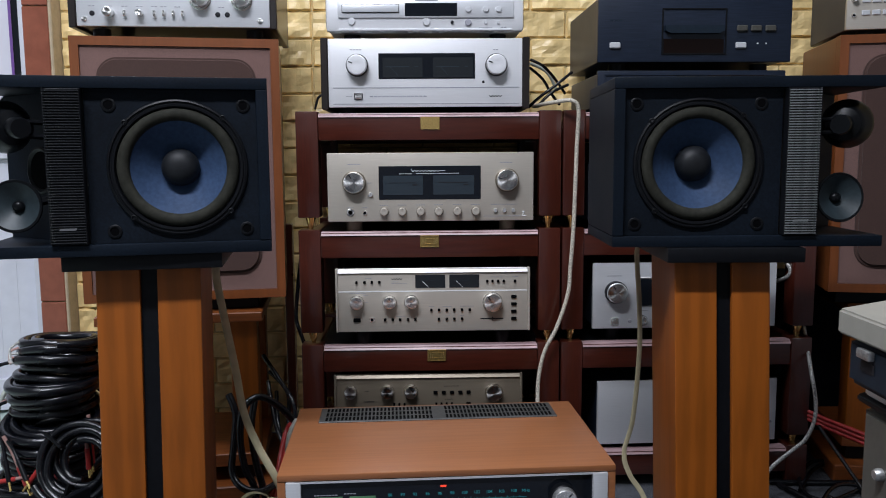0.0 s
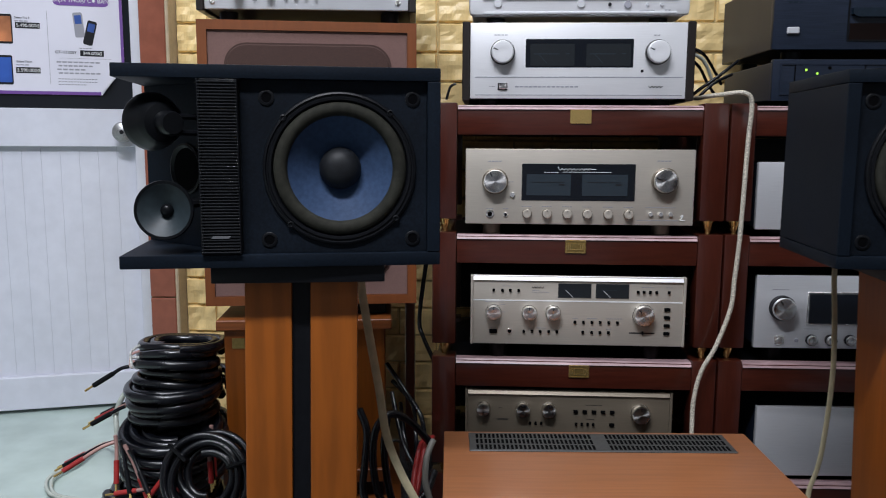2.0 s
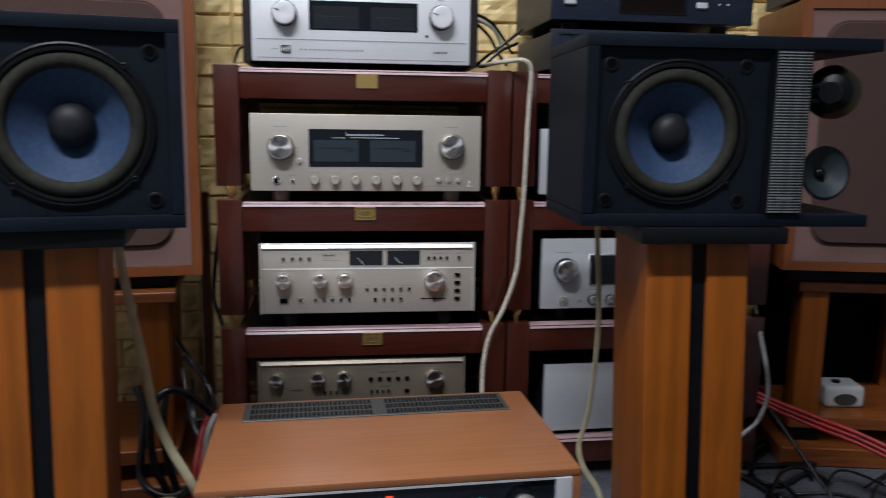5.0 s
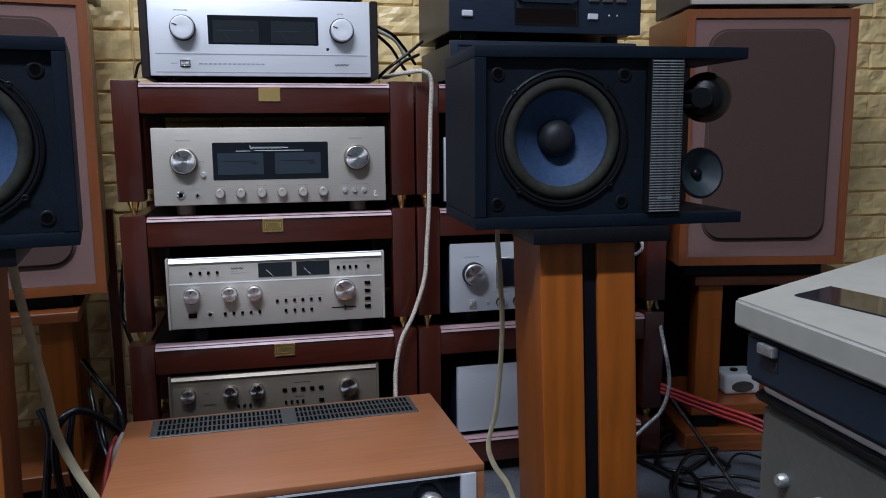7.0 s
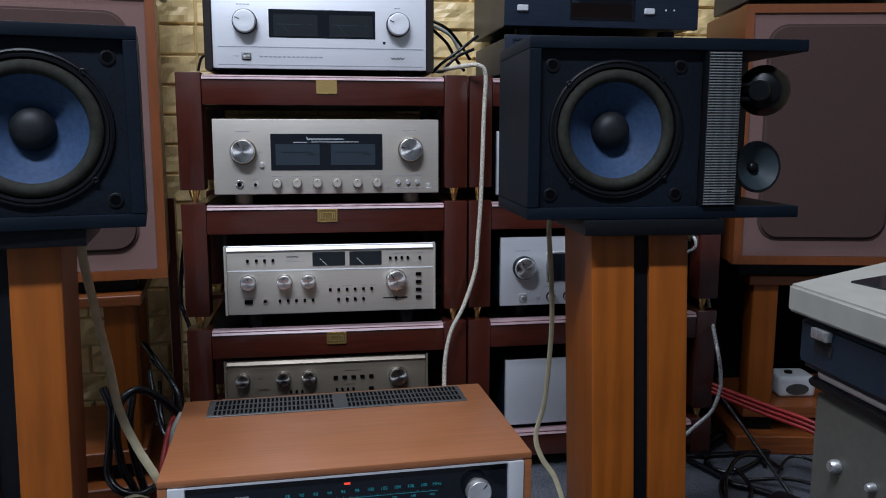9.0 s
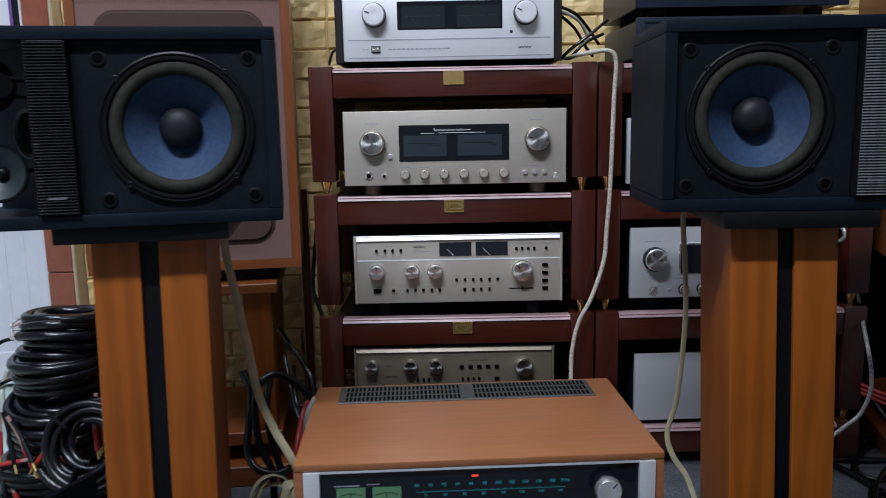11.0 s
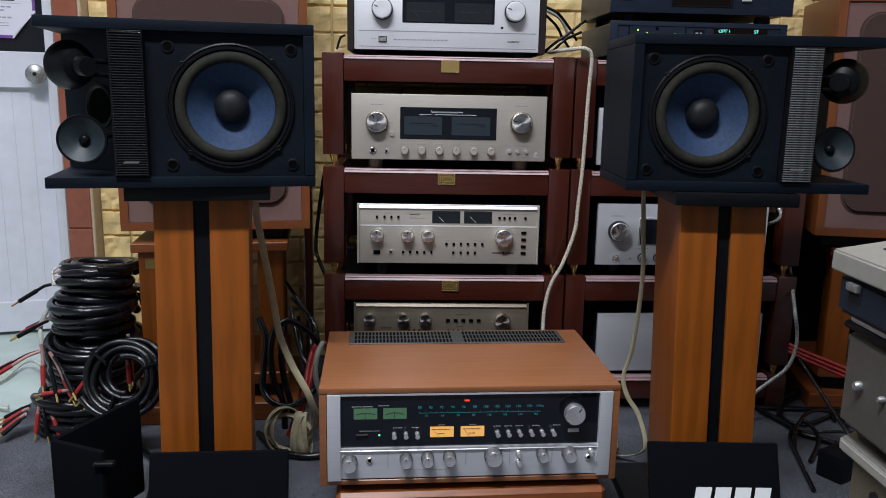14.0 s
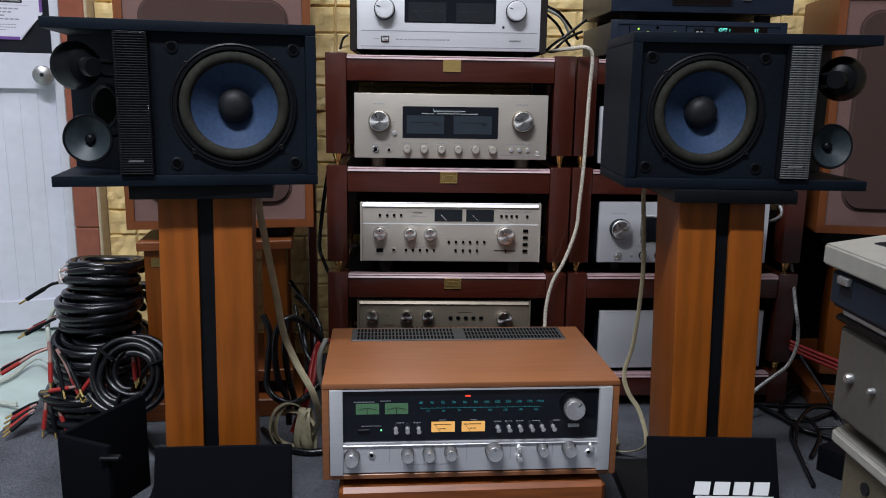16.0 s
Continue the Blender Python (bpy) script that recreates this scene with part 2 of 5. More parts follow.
    screen_orange=material("orange_picture", (0.55, 0.2, 0.08), 0.4, grain=8, vary=0.5, vary2=0.4, bump=0),
    screen_blue=material("blue_picture", (0.02, 0.07, 0.3), 0.4, grain=8, vary=0.5, vary2=0.4, bump=0),
)


# ---- mesh tools ----
def bm_box(x0, x1, y0, y1, z0, z1, bevel=0.0, seg=2, bm=None):
    b = bmesh.new()
    bmesh.ops.create_cube(b, size=1)
    for v in b.verts:
        v.co = ((x0 + x1) / 2 + v.co.x * (x1 - x0), (y0 + y1) / 2 + v.co.y * (y1 - y0), (z0 + z1) / 2 + v.co.z * (z1 - z0))
    if bevel:
        bmesh.ops.bevel(b, geom=b.edges[:], offset=bevel, segments=seg, affect="EDGES", profile=0.6)
    return join(bm, b)


def join(a, b):
    if a is None:
        return b
    me = bpy.data.meshes.new("tmp")
    b.to_mesh(me)
    b.free()
    a.from_mesh(me)
    bpy.data.meshes.remove(me)
    return a


def bm_lathe(profile, m=None, seg=40, bm=None):
    """Turns (radius, height) pairs about z; m places the result."""
    b = bmesh.new()
    rings = []
    for r, h in profile:
        if r < 1e-6:
            rings.append([b.verts.new((0, 0, h))])
        else:
            rings.append([b.verts.new((r * math.cos(2 * math.pi * i / seg), r * math.sin(2 * math.pi * i / seg), h)) for i in range(seg)])
    for p, q in zip(rings, rings[1:]):
        for i in range(seg):
            j = (i + 1) % seg
            if len(p) == 1 and len(q) == 1:
                continue
            if len(p) == 1:
                b.faces.new((p[0], q[i], q[j]))
            elif len(q) == 1:
                b.faces.new((p[i], p[j], q[0]))
            else:
                b.faces.new((p[i], p[j], q[j], q[i]))
    bmesh.ops.recalc_face_normals(b, faces=b.faces[:])
    if m is not None:
        b.transform(m)
    return join(bm, b)


FRONT = pose(0, 0, 0, 90)  # turned parts whose axis points to the viewer (-y)


def at_front(x, y, z):
    return pose(x, y, z) @ FRONT


def smooth_path(points, steps=8, closed=False):
    P = [Vector(p) for p in points]
    n = len(P)
    out = []
    for i in range(n if closed else n - 1):
        p1, p2 = P[i], P[(i + 1) % n]
        p0 = P[i - 1] if (i or closed) else p1
        p3 = P[(i + 2) % n] if (closed or i + 2 < n) else p2
        for s in range(steps):
            u = s / steps
            out.append(0.5 * ((2 * p1) + (p2 - p0) * u + (2 * p0 - 5 * p1 + 4 * p2 - p3) * u * u + (3 * p1 - p0 - 3 * p2 + p3) * u ** 3))
    if not closed:
        out.append(P[-1].copy())
    return out


def bm_sweep(points, r, seg=8, steps=8, flat=1.0, smooth=True, side=None, bm=None):
    """A tube, or with flat < 1 a ribbon, along a smoothed path."""
    pts = smooth_path(points, steps) if smooth else [Vector(p) for p in points]
    b = bmesh.new()
    rings, up = [], Vector(side) if side else Vector((0.3, 0.2, 0.93))
    for i, p in enumerate(pts):
        d = (pts[min(i + 1, len(pts) - 1)] - pts[max(i - 1, 0)]).normalized()
        a = (up - d * up.dot(d))
        a = a.normalized() if a.length > 1e-4 else d.orthogonal().normalized()
        if not side:
            up = a
        c = d.cross(a)
        rings.append([b.verts.new(p + a * (r * math.cos(2 * math.pi * k / seg)) + c * (r * flat * math.sin(2 * math.pi * k / seg))) for k in range(seg)])
    for p, q in zip(rings, rings[1:]):
        for k in range(seg):
            b.faces.new((p[k], p[(k + 1) % seg], q[(k + 1) % seg], q[k]))
    b.faces.new(rings[0][::-1])
    b.faces.new(rings[-1])
    return join(bm, b)


def bm_prism(outline, y0, y1, bm=None):
    """An (x, z) outline drawn out from y0 to y1."""
    b = bmesh.new()
    f = [b.verts.new((x, y0, z)) for x, z in outline]
    k = [b.verts.new((x, y1, z)) for x, z in outline]
    b.faces.new(f)
    b.faces.new(k[::-1])
    for i in range(len(f)):
        j = (i + 1) % len(f)
        b.faces.new((f[i], k[i], k[j], f[j]))
    bmesh.ops.recalc_face_normals(b, faces=b.faces[:])
    return join(bm, b)


def round_rect(x0, x1, z0, z1, r, n=8):
    out = []
    for cx, cz, a in ((x1 - r, z1 - r, 0), (x0 + r, z1 - r, 90), (x0 + r, z0 + r, 180), (x1 - r, z0 + r, 270)):
        out += [(cx + r * math.cos(radians(a + 90 * i / n)), cz + r * math.sin(radians(a + 90 * i / n))) for i in range(n + 1)]
    return out


def bm_frame(x0, x1, z0, z1, y0, y1, w, bm=None):
    bm = bm_box(x0, x1, y0, y1, z1 - w, z1, bm=bm)
    bm_box(x0, x1, y0, y1, z0, z0 + w, bm=bm)
    bm_box(x0, x0 + w, y0, y1, z0 + w, z1 - w, bm=bm)
    bm_box(x1 - w, x1, y0, y1, z0 + w, z1 - w, bm=bm)
    return bm


def mesh_of(name, bm, mat, soft=True):
    me = bpy.data.meshes.new(name)
    if soft:
        for f in bm.faces:
            f.smooth = True
    bm.to_mesh(me)
    bm.free()
    me.materials.append(MAT[mat] if isinstance(mat, str) else mat)
    if soft:
        me.set_sharp_from_angle(angle=radians(35))
    return me


def part(name, bm, mat, parent, label="", soft=True):
    ob = new(name, mesh_of(name, bm, mat, soft))
    ob.parent = parent
    if label:
        tagged(ob, label)
    return ob


def thing(name, m, label, category, group="", kind=""):
    ob = new(name)
    ob.empty_display_size = 0.05
    ob.matrix_world = m
    return tagged(ob, label, category, group, kind)


def solid(name, bm, mat, label, category="", group="", kind="", m=None):
    ob = new(name, mesh_of(name, bm, mat))
    if m is not None:
        ob.matrix_world = m
    return tagged(ob, label, category, group, kind)


def words(name, text, size, mat, parent, m, label="", align="LEFT"):
    cu = bpy.data.curves.new("words", "FONT")
    cu.body, cu.size, cu.align_x, cu.extrude = text, size, align, 0.0002
    tmp = new("words", cu)
    me = bpy.data.meshes.new_from_object(tmp.evaluated_get(bpy.context.evaluated_depsgraph_get()))
    bpy.data.objects.remove(tmp)
    bpy.data.curves.remove(cu)
    me.materials.clear()
    me.materials.append(MAT[mat])
    ob = new(name, me)
    ob.parent = parent
    ob.matrix_basis = m @ FRONT
    if label:
        tagged(ob, label)
    return ob


def knob(name, parent, x, z, r, depth=0.018, mat="knob", y=0.0, skirt=0.0, label="", ring="", tilt=0):
    """A turned knob on a front at y, with an edge bevel, a dished face and a pointer line."""
    e = r * 0.12
    prof = [(r * 0.96, 0), (r, e * 0.5), (r * 0.97, depth - e), (r * 0.9, depth), (r * 0.82, depth + 0.0003), (r * 0.3, depth - 0.0006), (0, depth - 0.0008)]
    if skirt:
        prof = [(r + skirt, 0), (r + skirt, 0.003), (r + skirt * 0.7, 0.004)] + prof[1:]
    # satin knobs: shaded outline put into the darker metal of the sides
    ob = part(name, bm_lathe(prof, at_front(x, y, z), 28), "dark_knurl" if mat == "satin" else mat, parent, label)
    if mat == "satin":
        part("knob_face", bm_lathe([(r * 0.9, depth - 0.0004), (r * 0.87, depth + 0.0007), (r * 0.3, depth + 0.0001), (0, depth)], at_front(x, y, z), 28), "satin", ob, "bright turned face")
    if ring:
        part("knob_ring", bm_lathe([(r * 1.02, 0), (r * 1.07, 0.001), (r * 1.07, depth * 0.55), (r * 1.005, depth * 0.6)], at_front(x, y, z), 28), ring, ob)
    part("pointer", pointer_bm(r, depth, x, y, z, tilt), "ink", ob)
    return ob


def pointer_bm(r, depth, x, y, z, tilt):
    b = bm_box(-r * 0.045, r * 0.045, -depth - 0.0007, -depth + 0.001, r * 0.45, r * 0.85)
    b.transform(pose(x, y, z) @ pose(0, 0, 0, 0, tilt, 0))
    return b


def disc(name, parent, x, z, r, depth, mat, y=0.0, label=""):
    return part(name, bm_lathe([(r, 0), (r, depth * 0.75), (r * 0.86, depth), (0, depth)], at_front(x, y, z), 20), mat, parent, label)


def jack(parent, x, z, r, y=0.0):
    ob = part("jack_socket", bm_lathe([(r, 0), (r, 0.002), (r * 0.85, 0.003), (r * 0.55, 0.003), (r * 0.5, 0.0005), (0, 0.0005)], at_front(x, y, z), 20), "knob", parent)
    part("hole", bm_lathe([(r * 0.5, 0.0012), (0, 0.0012)], at_front(x, y, z), 14), "void", ob)
    return ob


def button(name, parent, x, z, w, h, mat, y=0.0, depth=0.004, label=""):
    return part(name, bm_box(x - w / 2, x + w / 2, y - depth, y + 0.001, z - h / 2, z + h / 2, min(w, h) * 0.15, 1), mat, parent, label)


def lettering(parent, rows, mat="greyink", y=-0.0004, name="lettering"):
    """Small print that cannot be read: plain bars (x0, x1, z, height)."""
    bm = None
    for x0, x1, z, h in rows:
        n = max(1, int((x1 - x0) / (h * 3.2)))
        step = (x1 - x0) / n
        for i in range(n):
            bm = bm_box(x0 + i * step, x0 + (i + 0.78) * step, y, y + 0.0006, z - h / 2, z + h / 2, bm=bm)
    return tagged(part(name, bm, mat, parent, soft=False), kind="stuff")


# ---- the room ----
WALL_Y = 2.335
floor = solid("floor", bm_box(-3.2, -0.89, -3.5, 3.4, -0.06, 0.0), "tile", "pale green glossy floor tiles beside the carpet", "floor", kind="structure")
carpet = solid("carpet", bm_box(-0.89, 3.2, -3.5, WALL_Y, -0.056, 0.004), "carpet", "dark grey felt carpet covering the floor", "carpet", kind="structure")
wall_north = solid("wall_north", bm_box(-0.836, 3.2, WALL_Y + 0.012, WALL_Y + 0.15, 0, 3.0), "grout", "wall clad with yellow embossed foam bricks", "wall", kind="structure")
# unseen walls and ceiling close the room, greyed to limit bounced light
solid("wall_east", bm_box(3.2, 3.35, -3.5, 2.65, 0, 3.0), "plaster", "plain grey plaster wall out of view", "wall", kind="structure")
solid("wall_south", bm_box(-3.2, 3.2, -3.65, -3.5, 0, 3.0), "plaster", "plain grey plaster wall out of view", "wall", kind="structure")
solid("wall_west", bm_box(-3.35, -3.2, -3.5, 3.4, 0, 3.0), "plaster", "plain grey plaster wall out of view", "wall", kind="structure")
solid("wall_north_west", bm_box(-3.2, -0.836, 3.4, 3.55, 0, 3.0), "plaster", "plain grey plaster wall behind the door", "wall", kind="structure")
solid("ceiling", bm_box(-3.35, 3.35, -3.65, 3.55, 3.0, 3.1), "plaster", "plain grey ceiling out of view", "ceiling", kind="structure")

# terracotta-tiled pillar at the end of the brick wall
pillar = thing("pillar", pose(-0.871, 2.288, 0), "wall end faced with glazed terracotta tiles", "pillar", kind="structure")
part("core", bm_box(-0.034, 0.034, 0.008, 1.1, 0, 3.0), "grout", pillar)
for i in range(8):
    z0 = 0.006 + 0.398 * i
    part("tile", bm_box(-0.034, 0.034, 0, 0.012, max(0, z0), min(3.0, z0 + 0.395), 0.002, 1), "terracotta", pillar)
part("edge_strip", bm_box(0.0342, 0.043, -0.001, 0.06, 0, 3.0, 0.003, 1), "strip", pillar, "cream edging strip")

# white door with a ribbed lower panel and a dark glass upper light
door = thing("door_1", pose(-1.01, 2.62, 0.012, 0, 0, 17), "white aluminium door with ribbed lower panel and glazed top", "door", kind="structure")
DW = 0.85
part("stile", bm_box(-0.06, 0, -0.02, 0.02, 0, 2.1, 0.002, 1), "white", door)
part("stile", bm_box(-DW, -DW + 0.06, -0.02, 0.02, 0, 2.1, 0.002, 1), "white", door)
part("bottom_rail", bm_box(-DW + 0.06, -0.06, -0.02, 0.02, 0, 0.1, 0.002, 1), "white", door)
part("middle_rail", bm_box(-DW + 0.06, -0.06, -0.022, 0.02, 0.785, 0.895, 0.002, 1), "white", door)
part("top_rail", bm_box(-DW + 0.06, -0.06, -0.02, 0.02, 2.0, 2.1, 0.002, 1), "white", door)
x = -DW + 0.06
while x < -0.062:
    w = min(0.052, -0.06 - x)
    part("panel_board", bm_box(x + 0.0001, x + w - 0.0001, -0.002, 0.006, 0.1, 0.785, 0.0007, 1), "white", door)
    x += 0.052
part("panel_back", bm_box(-DW + 0.06, -0.06, 0.0065, 0.012, 0.1, 0.785), "white", door)
part("pane", bm_box(-DW + 0.06, -0.06, -0.004, 0.004, 0.895, 2.0), "glass_dark", door, "dark glass pane")
dk = part("door_knob", bm_lathe([(0.026, 0), (0.028, 0.004), (0.012, 0.008), (0.011, 0.03), (0.024, 0.036), (0.029, 0.048), (0.026, 0.058), (0.014, 0.064), (0, 0.065)], at_front(-0.086, -0.022, 0.828), 32), "dark_knurl", door, "round steel door knob")
part("keyhole", bm_lathe([(0.006, 0.0655), (0, 0.066)], at_front(-0.086, -0.022, 0.828), 14), "ink", dk)
part("edge_profile", bm_box(-0.058, -0.032, -0.036, -0.0205, 0, 2.1, 0.003, 2), "white", door, "white door edge profile")

# poster on the glass
poster = thing("poster", door.matrix_basis @ pose(-0.08, -0.0095, 0.935), "white price poster with purple border taped on glass", "poster")
part("sheet", bm_prism([(-0.66, 0.0), (-0.065, 0.0), (-0.021, 0.057), (0, 0.08), (0, 0.8), (-0.66, 0.8)], 0, 0.0012), "paper", poster)
part("curled_corner", bm_prism([(-0.065, 0.0), (-0.021, 0.057), (-0.046, 0.053), (-0.06, 0.034)], -0.012, -0.011), "paper", poster, "corner of the sheet curling forward")
part("border", bm_box(-0.66, -0.068, -0.0006, 0.0002, 0, 0.009), "purple", poster)
part("border", bm_box(-0.008, 0, -0.0006, 0.0002, 0.085, 0.8), "purple", poster)
part("title_band", bm_prism(round_rect(-0.185, -0.035, 0.252, 0.284, 0.014), -0.001, 0.0002), "purple", poster)
words("title", "ĐIỆN THOẠI CƠ BẢN", 0.0155, "letter", poster, pose(-0.11, -0.0016, 0.262), align="CENTER")
words("model_name", "GT- E1200Y", 0.0115, "ink", poster, pose(-0.186, -0.001, 0.117))
for x0, z0, txt in ((-0.119, 0.114, "349.000đ"), (-0.286, 0.187, "5.490.000đ"), (-0.291, 0.062, "3.590.000đ")):
    pb = part("price_band", bm_box(x0, x0 + 0.064, -0.0008, 0.0002, z0 - 0.003, z0 + 0.0135), "ink", poster)
    words("price", txt, 0.0135, "letter", pb, pose(x0 + 0.033, -0.0014, z0 + 0.0005), align="CENTER")
for x0, z0, txt in ((-0.288, 0.211, "Galaxy Tab A"), (-0.289, 0.089, "Galaxy Tab A")):
    words("model_name", txt, 0.0075, "ink", poster, pose(x0, -0.001, z0))
part("divider", bm_box(-0.203, -0.202, -0.0005, 0.0002, 0.03, 0.235), "greyink", poster)
part("rule", bm_box(-0.175, -0.036, -0.0005, 0.0002, 0.1035, 0.1042), "greyink", poster)
for x0, z0, mt in ((-0.354, 0.14, "screen_orange"), (-0.359, 0.026, "screen_blue"), (-0.53, 0.147, "screen_blue")):
    tb = part("tablet_picture", bm_prism(round_rect(x0, x0 + 0.06, z0, z0 + 0.082, 0.005), -0.0007, 0.0002), "ink", poster)
    part("tablet_screen", bm_box(x0 + 0.003, x0 + 0.057, -0.0012, -0.0002, z0 + 0.006, z0 + 0.076), mt, tb)
for x0, z0, mt, rot in ((-0.116, 0.164, "greyink", -5), (-0.098, 0.143, "ink", 14)):
    b = bm_prism(round_rect(-0.013, 0.013, 0, 0.07, 0.006), -0.0008, 0.0002)
    b.transform(pose(x0, 0, z0) @ pose(0, 0, 0, 0, rot, 0))
    ph = part("phone_picture", b, mt, poster)
    b = bm_box(-0.009, 0.009, -0.0013, -0.0003, 0.038, 0.062)
    b.transform(pose(x0, 0, z0) @ pose(0, 0, 0, 0, rot, 0))
    part("phone_screen", b, "screen_blue", ph)
lettering(poster, [(-0.183 + 0.004 * (i % 2), -0.064 - 0.02 * (i % 3), 0.093 - 0.0105 * i, 0.0042) for i in range(4)] + [(-0.181, -0.075 - 0.03 * (i == 2), 0.045 - 0.008 * i, 0.0024) for i in range(3)] + [(-0.287, -0.25, 0.204, 0.003), (-0.29, -0.255, 0.082, 0.003), (-0.12, -0.085, 0.133, 0.0026)], y=-0.0006)


# ---- racks ----
def rack_tier(m, base=False, back=False):
    """One low shelf of a stacking rack: four square posts, rails, a shelf board, brass spike feet."""
    W, D = 0.597, 0.42
    t = thing("rack_shelf", m, "dark red mahogany stacking hi-fi rack shelf on brass spikes", "rack", "stacked rack shelves")
    low = -0.094 if base else -0.231
    for x0 in (-W / 2, W / 2 - 0.05):
        for y0 in (0, D - 0.05):
            p = part("post", bm_box(x0, x0 + 0.05, y0, y0 + 0.05, low, 0.007, 0.003, 2), "mahogany_up", t)
            if base:
                continue
            cx, cy = x0 + 0.025, y0 + 0.028
            f = part("spike_foot", bm_lathe([(0.0035, -0.264), (0.007, -0.25), (0.0125, -0.2315), (0, -0.231)], pose(cx, cy, 0), 16), "gold", p, "polished brass spike foot")
            part("spike_disc", bm_lathe([(0, -0.2602), (0.012, -0.2602), (0.013, -0.262), (0.013, -0.2638), (0, -0.2638)], pose(cx, cy, 0), 16), "gold", f)
    part("front_rail", bm_box(-W / 2 + 0.0505, W / 2 - 0.0505, 0.002, 0.03, -0.058, 0.0, 0.003, 2), "mahogany", t)
    # rail-top reflection: a sloping strip with the sheen in its colour
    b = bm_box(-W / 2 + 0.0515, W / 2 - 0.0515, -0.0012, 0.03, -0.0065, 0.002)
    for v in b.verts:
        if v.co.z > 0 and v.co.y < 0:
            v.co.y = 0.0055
    part("top_strip", b, "mahogany_sheen", t, "pale chamfered top edge with ceiling-light reflection in its colour", soft=False)
    part("back_rail", bm_box(-W / 2 + 0.0505, W / 2 - 0.0505, D - 0.03, D - 0.002, -0.058, 0.0, 0.003, 2), "mahogany", t)
    for x0 in (-W / 2 + 0.008, W / 2 - 0.036):
        part("side_rail", bm_box(x0, x0 + 0.028, 0.0505, D - 0.0505, -0.058, -0.002, 0.003, 1), "mahogany_up", t)
    part("shelf_board", bm_box(-W / 2 + 0.038, W / 2 - 0.038, 0.031, D - 0.031, -0.02, -0.003, 0.001, 1), "black", t)
    # added black sheet keeps the inside of these shelves dark
    if back:
        part("back_board", bm_box(-W / 2 + 0.0505, W / 2 - 0.0505, D - 0.046, D - 0.04, -0.23, -0.06), "black", t, "added black sheet closing the back")
    return t


def badge(t, x, engraved):
    # engraved lower plates: weaker reflection is put into a darker brass
    b = part("name_plate", bm_box(x - 0.0215, x + 0.0215, -0.0012, 0.003, -0.0345, -0.0065, 0.0008, 1), "goldplate" if engraved else "gold", t, "engraved brass name plate")
    if not engraved:
        return
    part("engraving", bm_frame(x - 0.0195, x + 0.0195, -0.033, -0.008, -0.0018, -0.001, 0.0012), "gold", b)
    bm = bm_frame(x - 0.011, x + 0.011, -0.027, -0.014, -0.0017, -0.001, 0.0014)
    bm_box(x - 0.016, x - 0.0135, -0.0017, -0.001, -0.027, -0.014, bm=bm)
    bm_box(x + 0.0135, x + 0.016, -0.0017, -0.001, -0.027, -0.014, bm=bm)
    part("emblem", bm, "gold", b)


TIERS = (0.889, 0.623, 0.357, 0.094)
for cx, yaw, y in ((0.1695, 0, 1.902), (0.7715, 1.0, 1.911)):
    for k, z in enumerate(TIERS):
        t = rack_tier(pose(cx, y, z, 0, 0, yaw), k == 3, k in (1, 2) or (k == 0 and cx > 0.5))
        if cx < 0.5 and k < 3:
            badge(t, (0.0025, -0.001, 0.0135)[k], k > 0)


# ---- hi-fi components ----
def device(name, m, W, H, D, front, label, category, body="black_metal", sides="", thick=0.012, feet=0.012, foot="black", bev=0.002):
    """Case with a front plate at y = 0, standing on four feet; z = 0 is the feet's underside."""
    t = thing(name, m, label, category)
    part("case", bm_box(-W / 2 + 0.006, W / 2 - 0.006, thick + 0.0005, D, feet + 0.002, feet + H - 0.004, 0.002, 1), body, t)
    part("front_plate", bm_box(-W / 2 + (0.016 if sides else 0), W / 2 - (0.016 if sides else 0), 0, thick, feet, feet + H, bev, 2), front, t)
    if sides:
        for s in (-1, 1):
            part("side_panel", bm_box(min(s * W / 2, s * (W / 2 - 0.0155)), max(s * W / 2, s * (W / 2 - 0.0155)), -0.004, D, feet - 0.004, feet + H + 0.002, 0.002, 1), sides, t, "dark wooden side panel")
    for x in (-W / 2 + 0.055, W / 2 - 0.055):
        for y in (0.045, D - 0.05):
            part("foot", bm_lathe([(0, 0), (0.018, 0), (0.019, 0.002), (0.019, feet - 0.001), (0, feet - 0.001)], pose(x, y, 0), 18), foot, t)
    return t


def grid(W, x0, x1, ytop, H, feet):
    """Turns drawing units into places on a front: s metres a unit."""
    s = W / (x1 - x0)
    return (lambda x: (x - (x0 + x1) / 2) * s), (lambda y: feet + H - (y - ytop) * s), s


# amplifier with two dark meters, second shelf of the rack
F = 0.024
lux = device("integrated_amplifier", pose(0.1725, 1.903, 0.6245), 0.466, 0.1545, 0.38, "champagne", "champagne silver integrated amplifier with twin meters on rack shelf", "amplifier", feet=F, foot="champagne_dim")
X, Z, s = grid(0.466, 95, 902, 200, 0.1545, F)
w = part("window", bm_box(X(295), X(695), -0.0012, 0.002, Z(383), Z(252), 0.001, 1), "display", lux, "black glass meter window")
for a, b in ((312, 468), (508, 668)):
    mt = part("meter", bm_box(X(a), X(b), -0.0018, 0, Z(364), Z(289)), "meter", w, "unlit grey-blue meter")
    part("needle", bm_box(X(a + 20), X(b - 25), -0.0022, -0.0012, Z(318), Z(316)), "ink", mt)
    part("mark", bm_box(X(b - 42), X(b - 22), -0.0022, -0.0012, Z(328), Z(322)), "ink", mt)
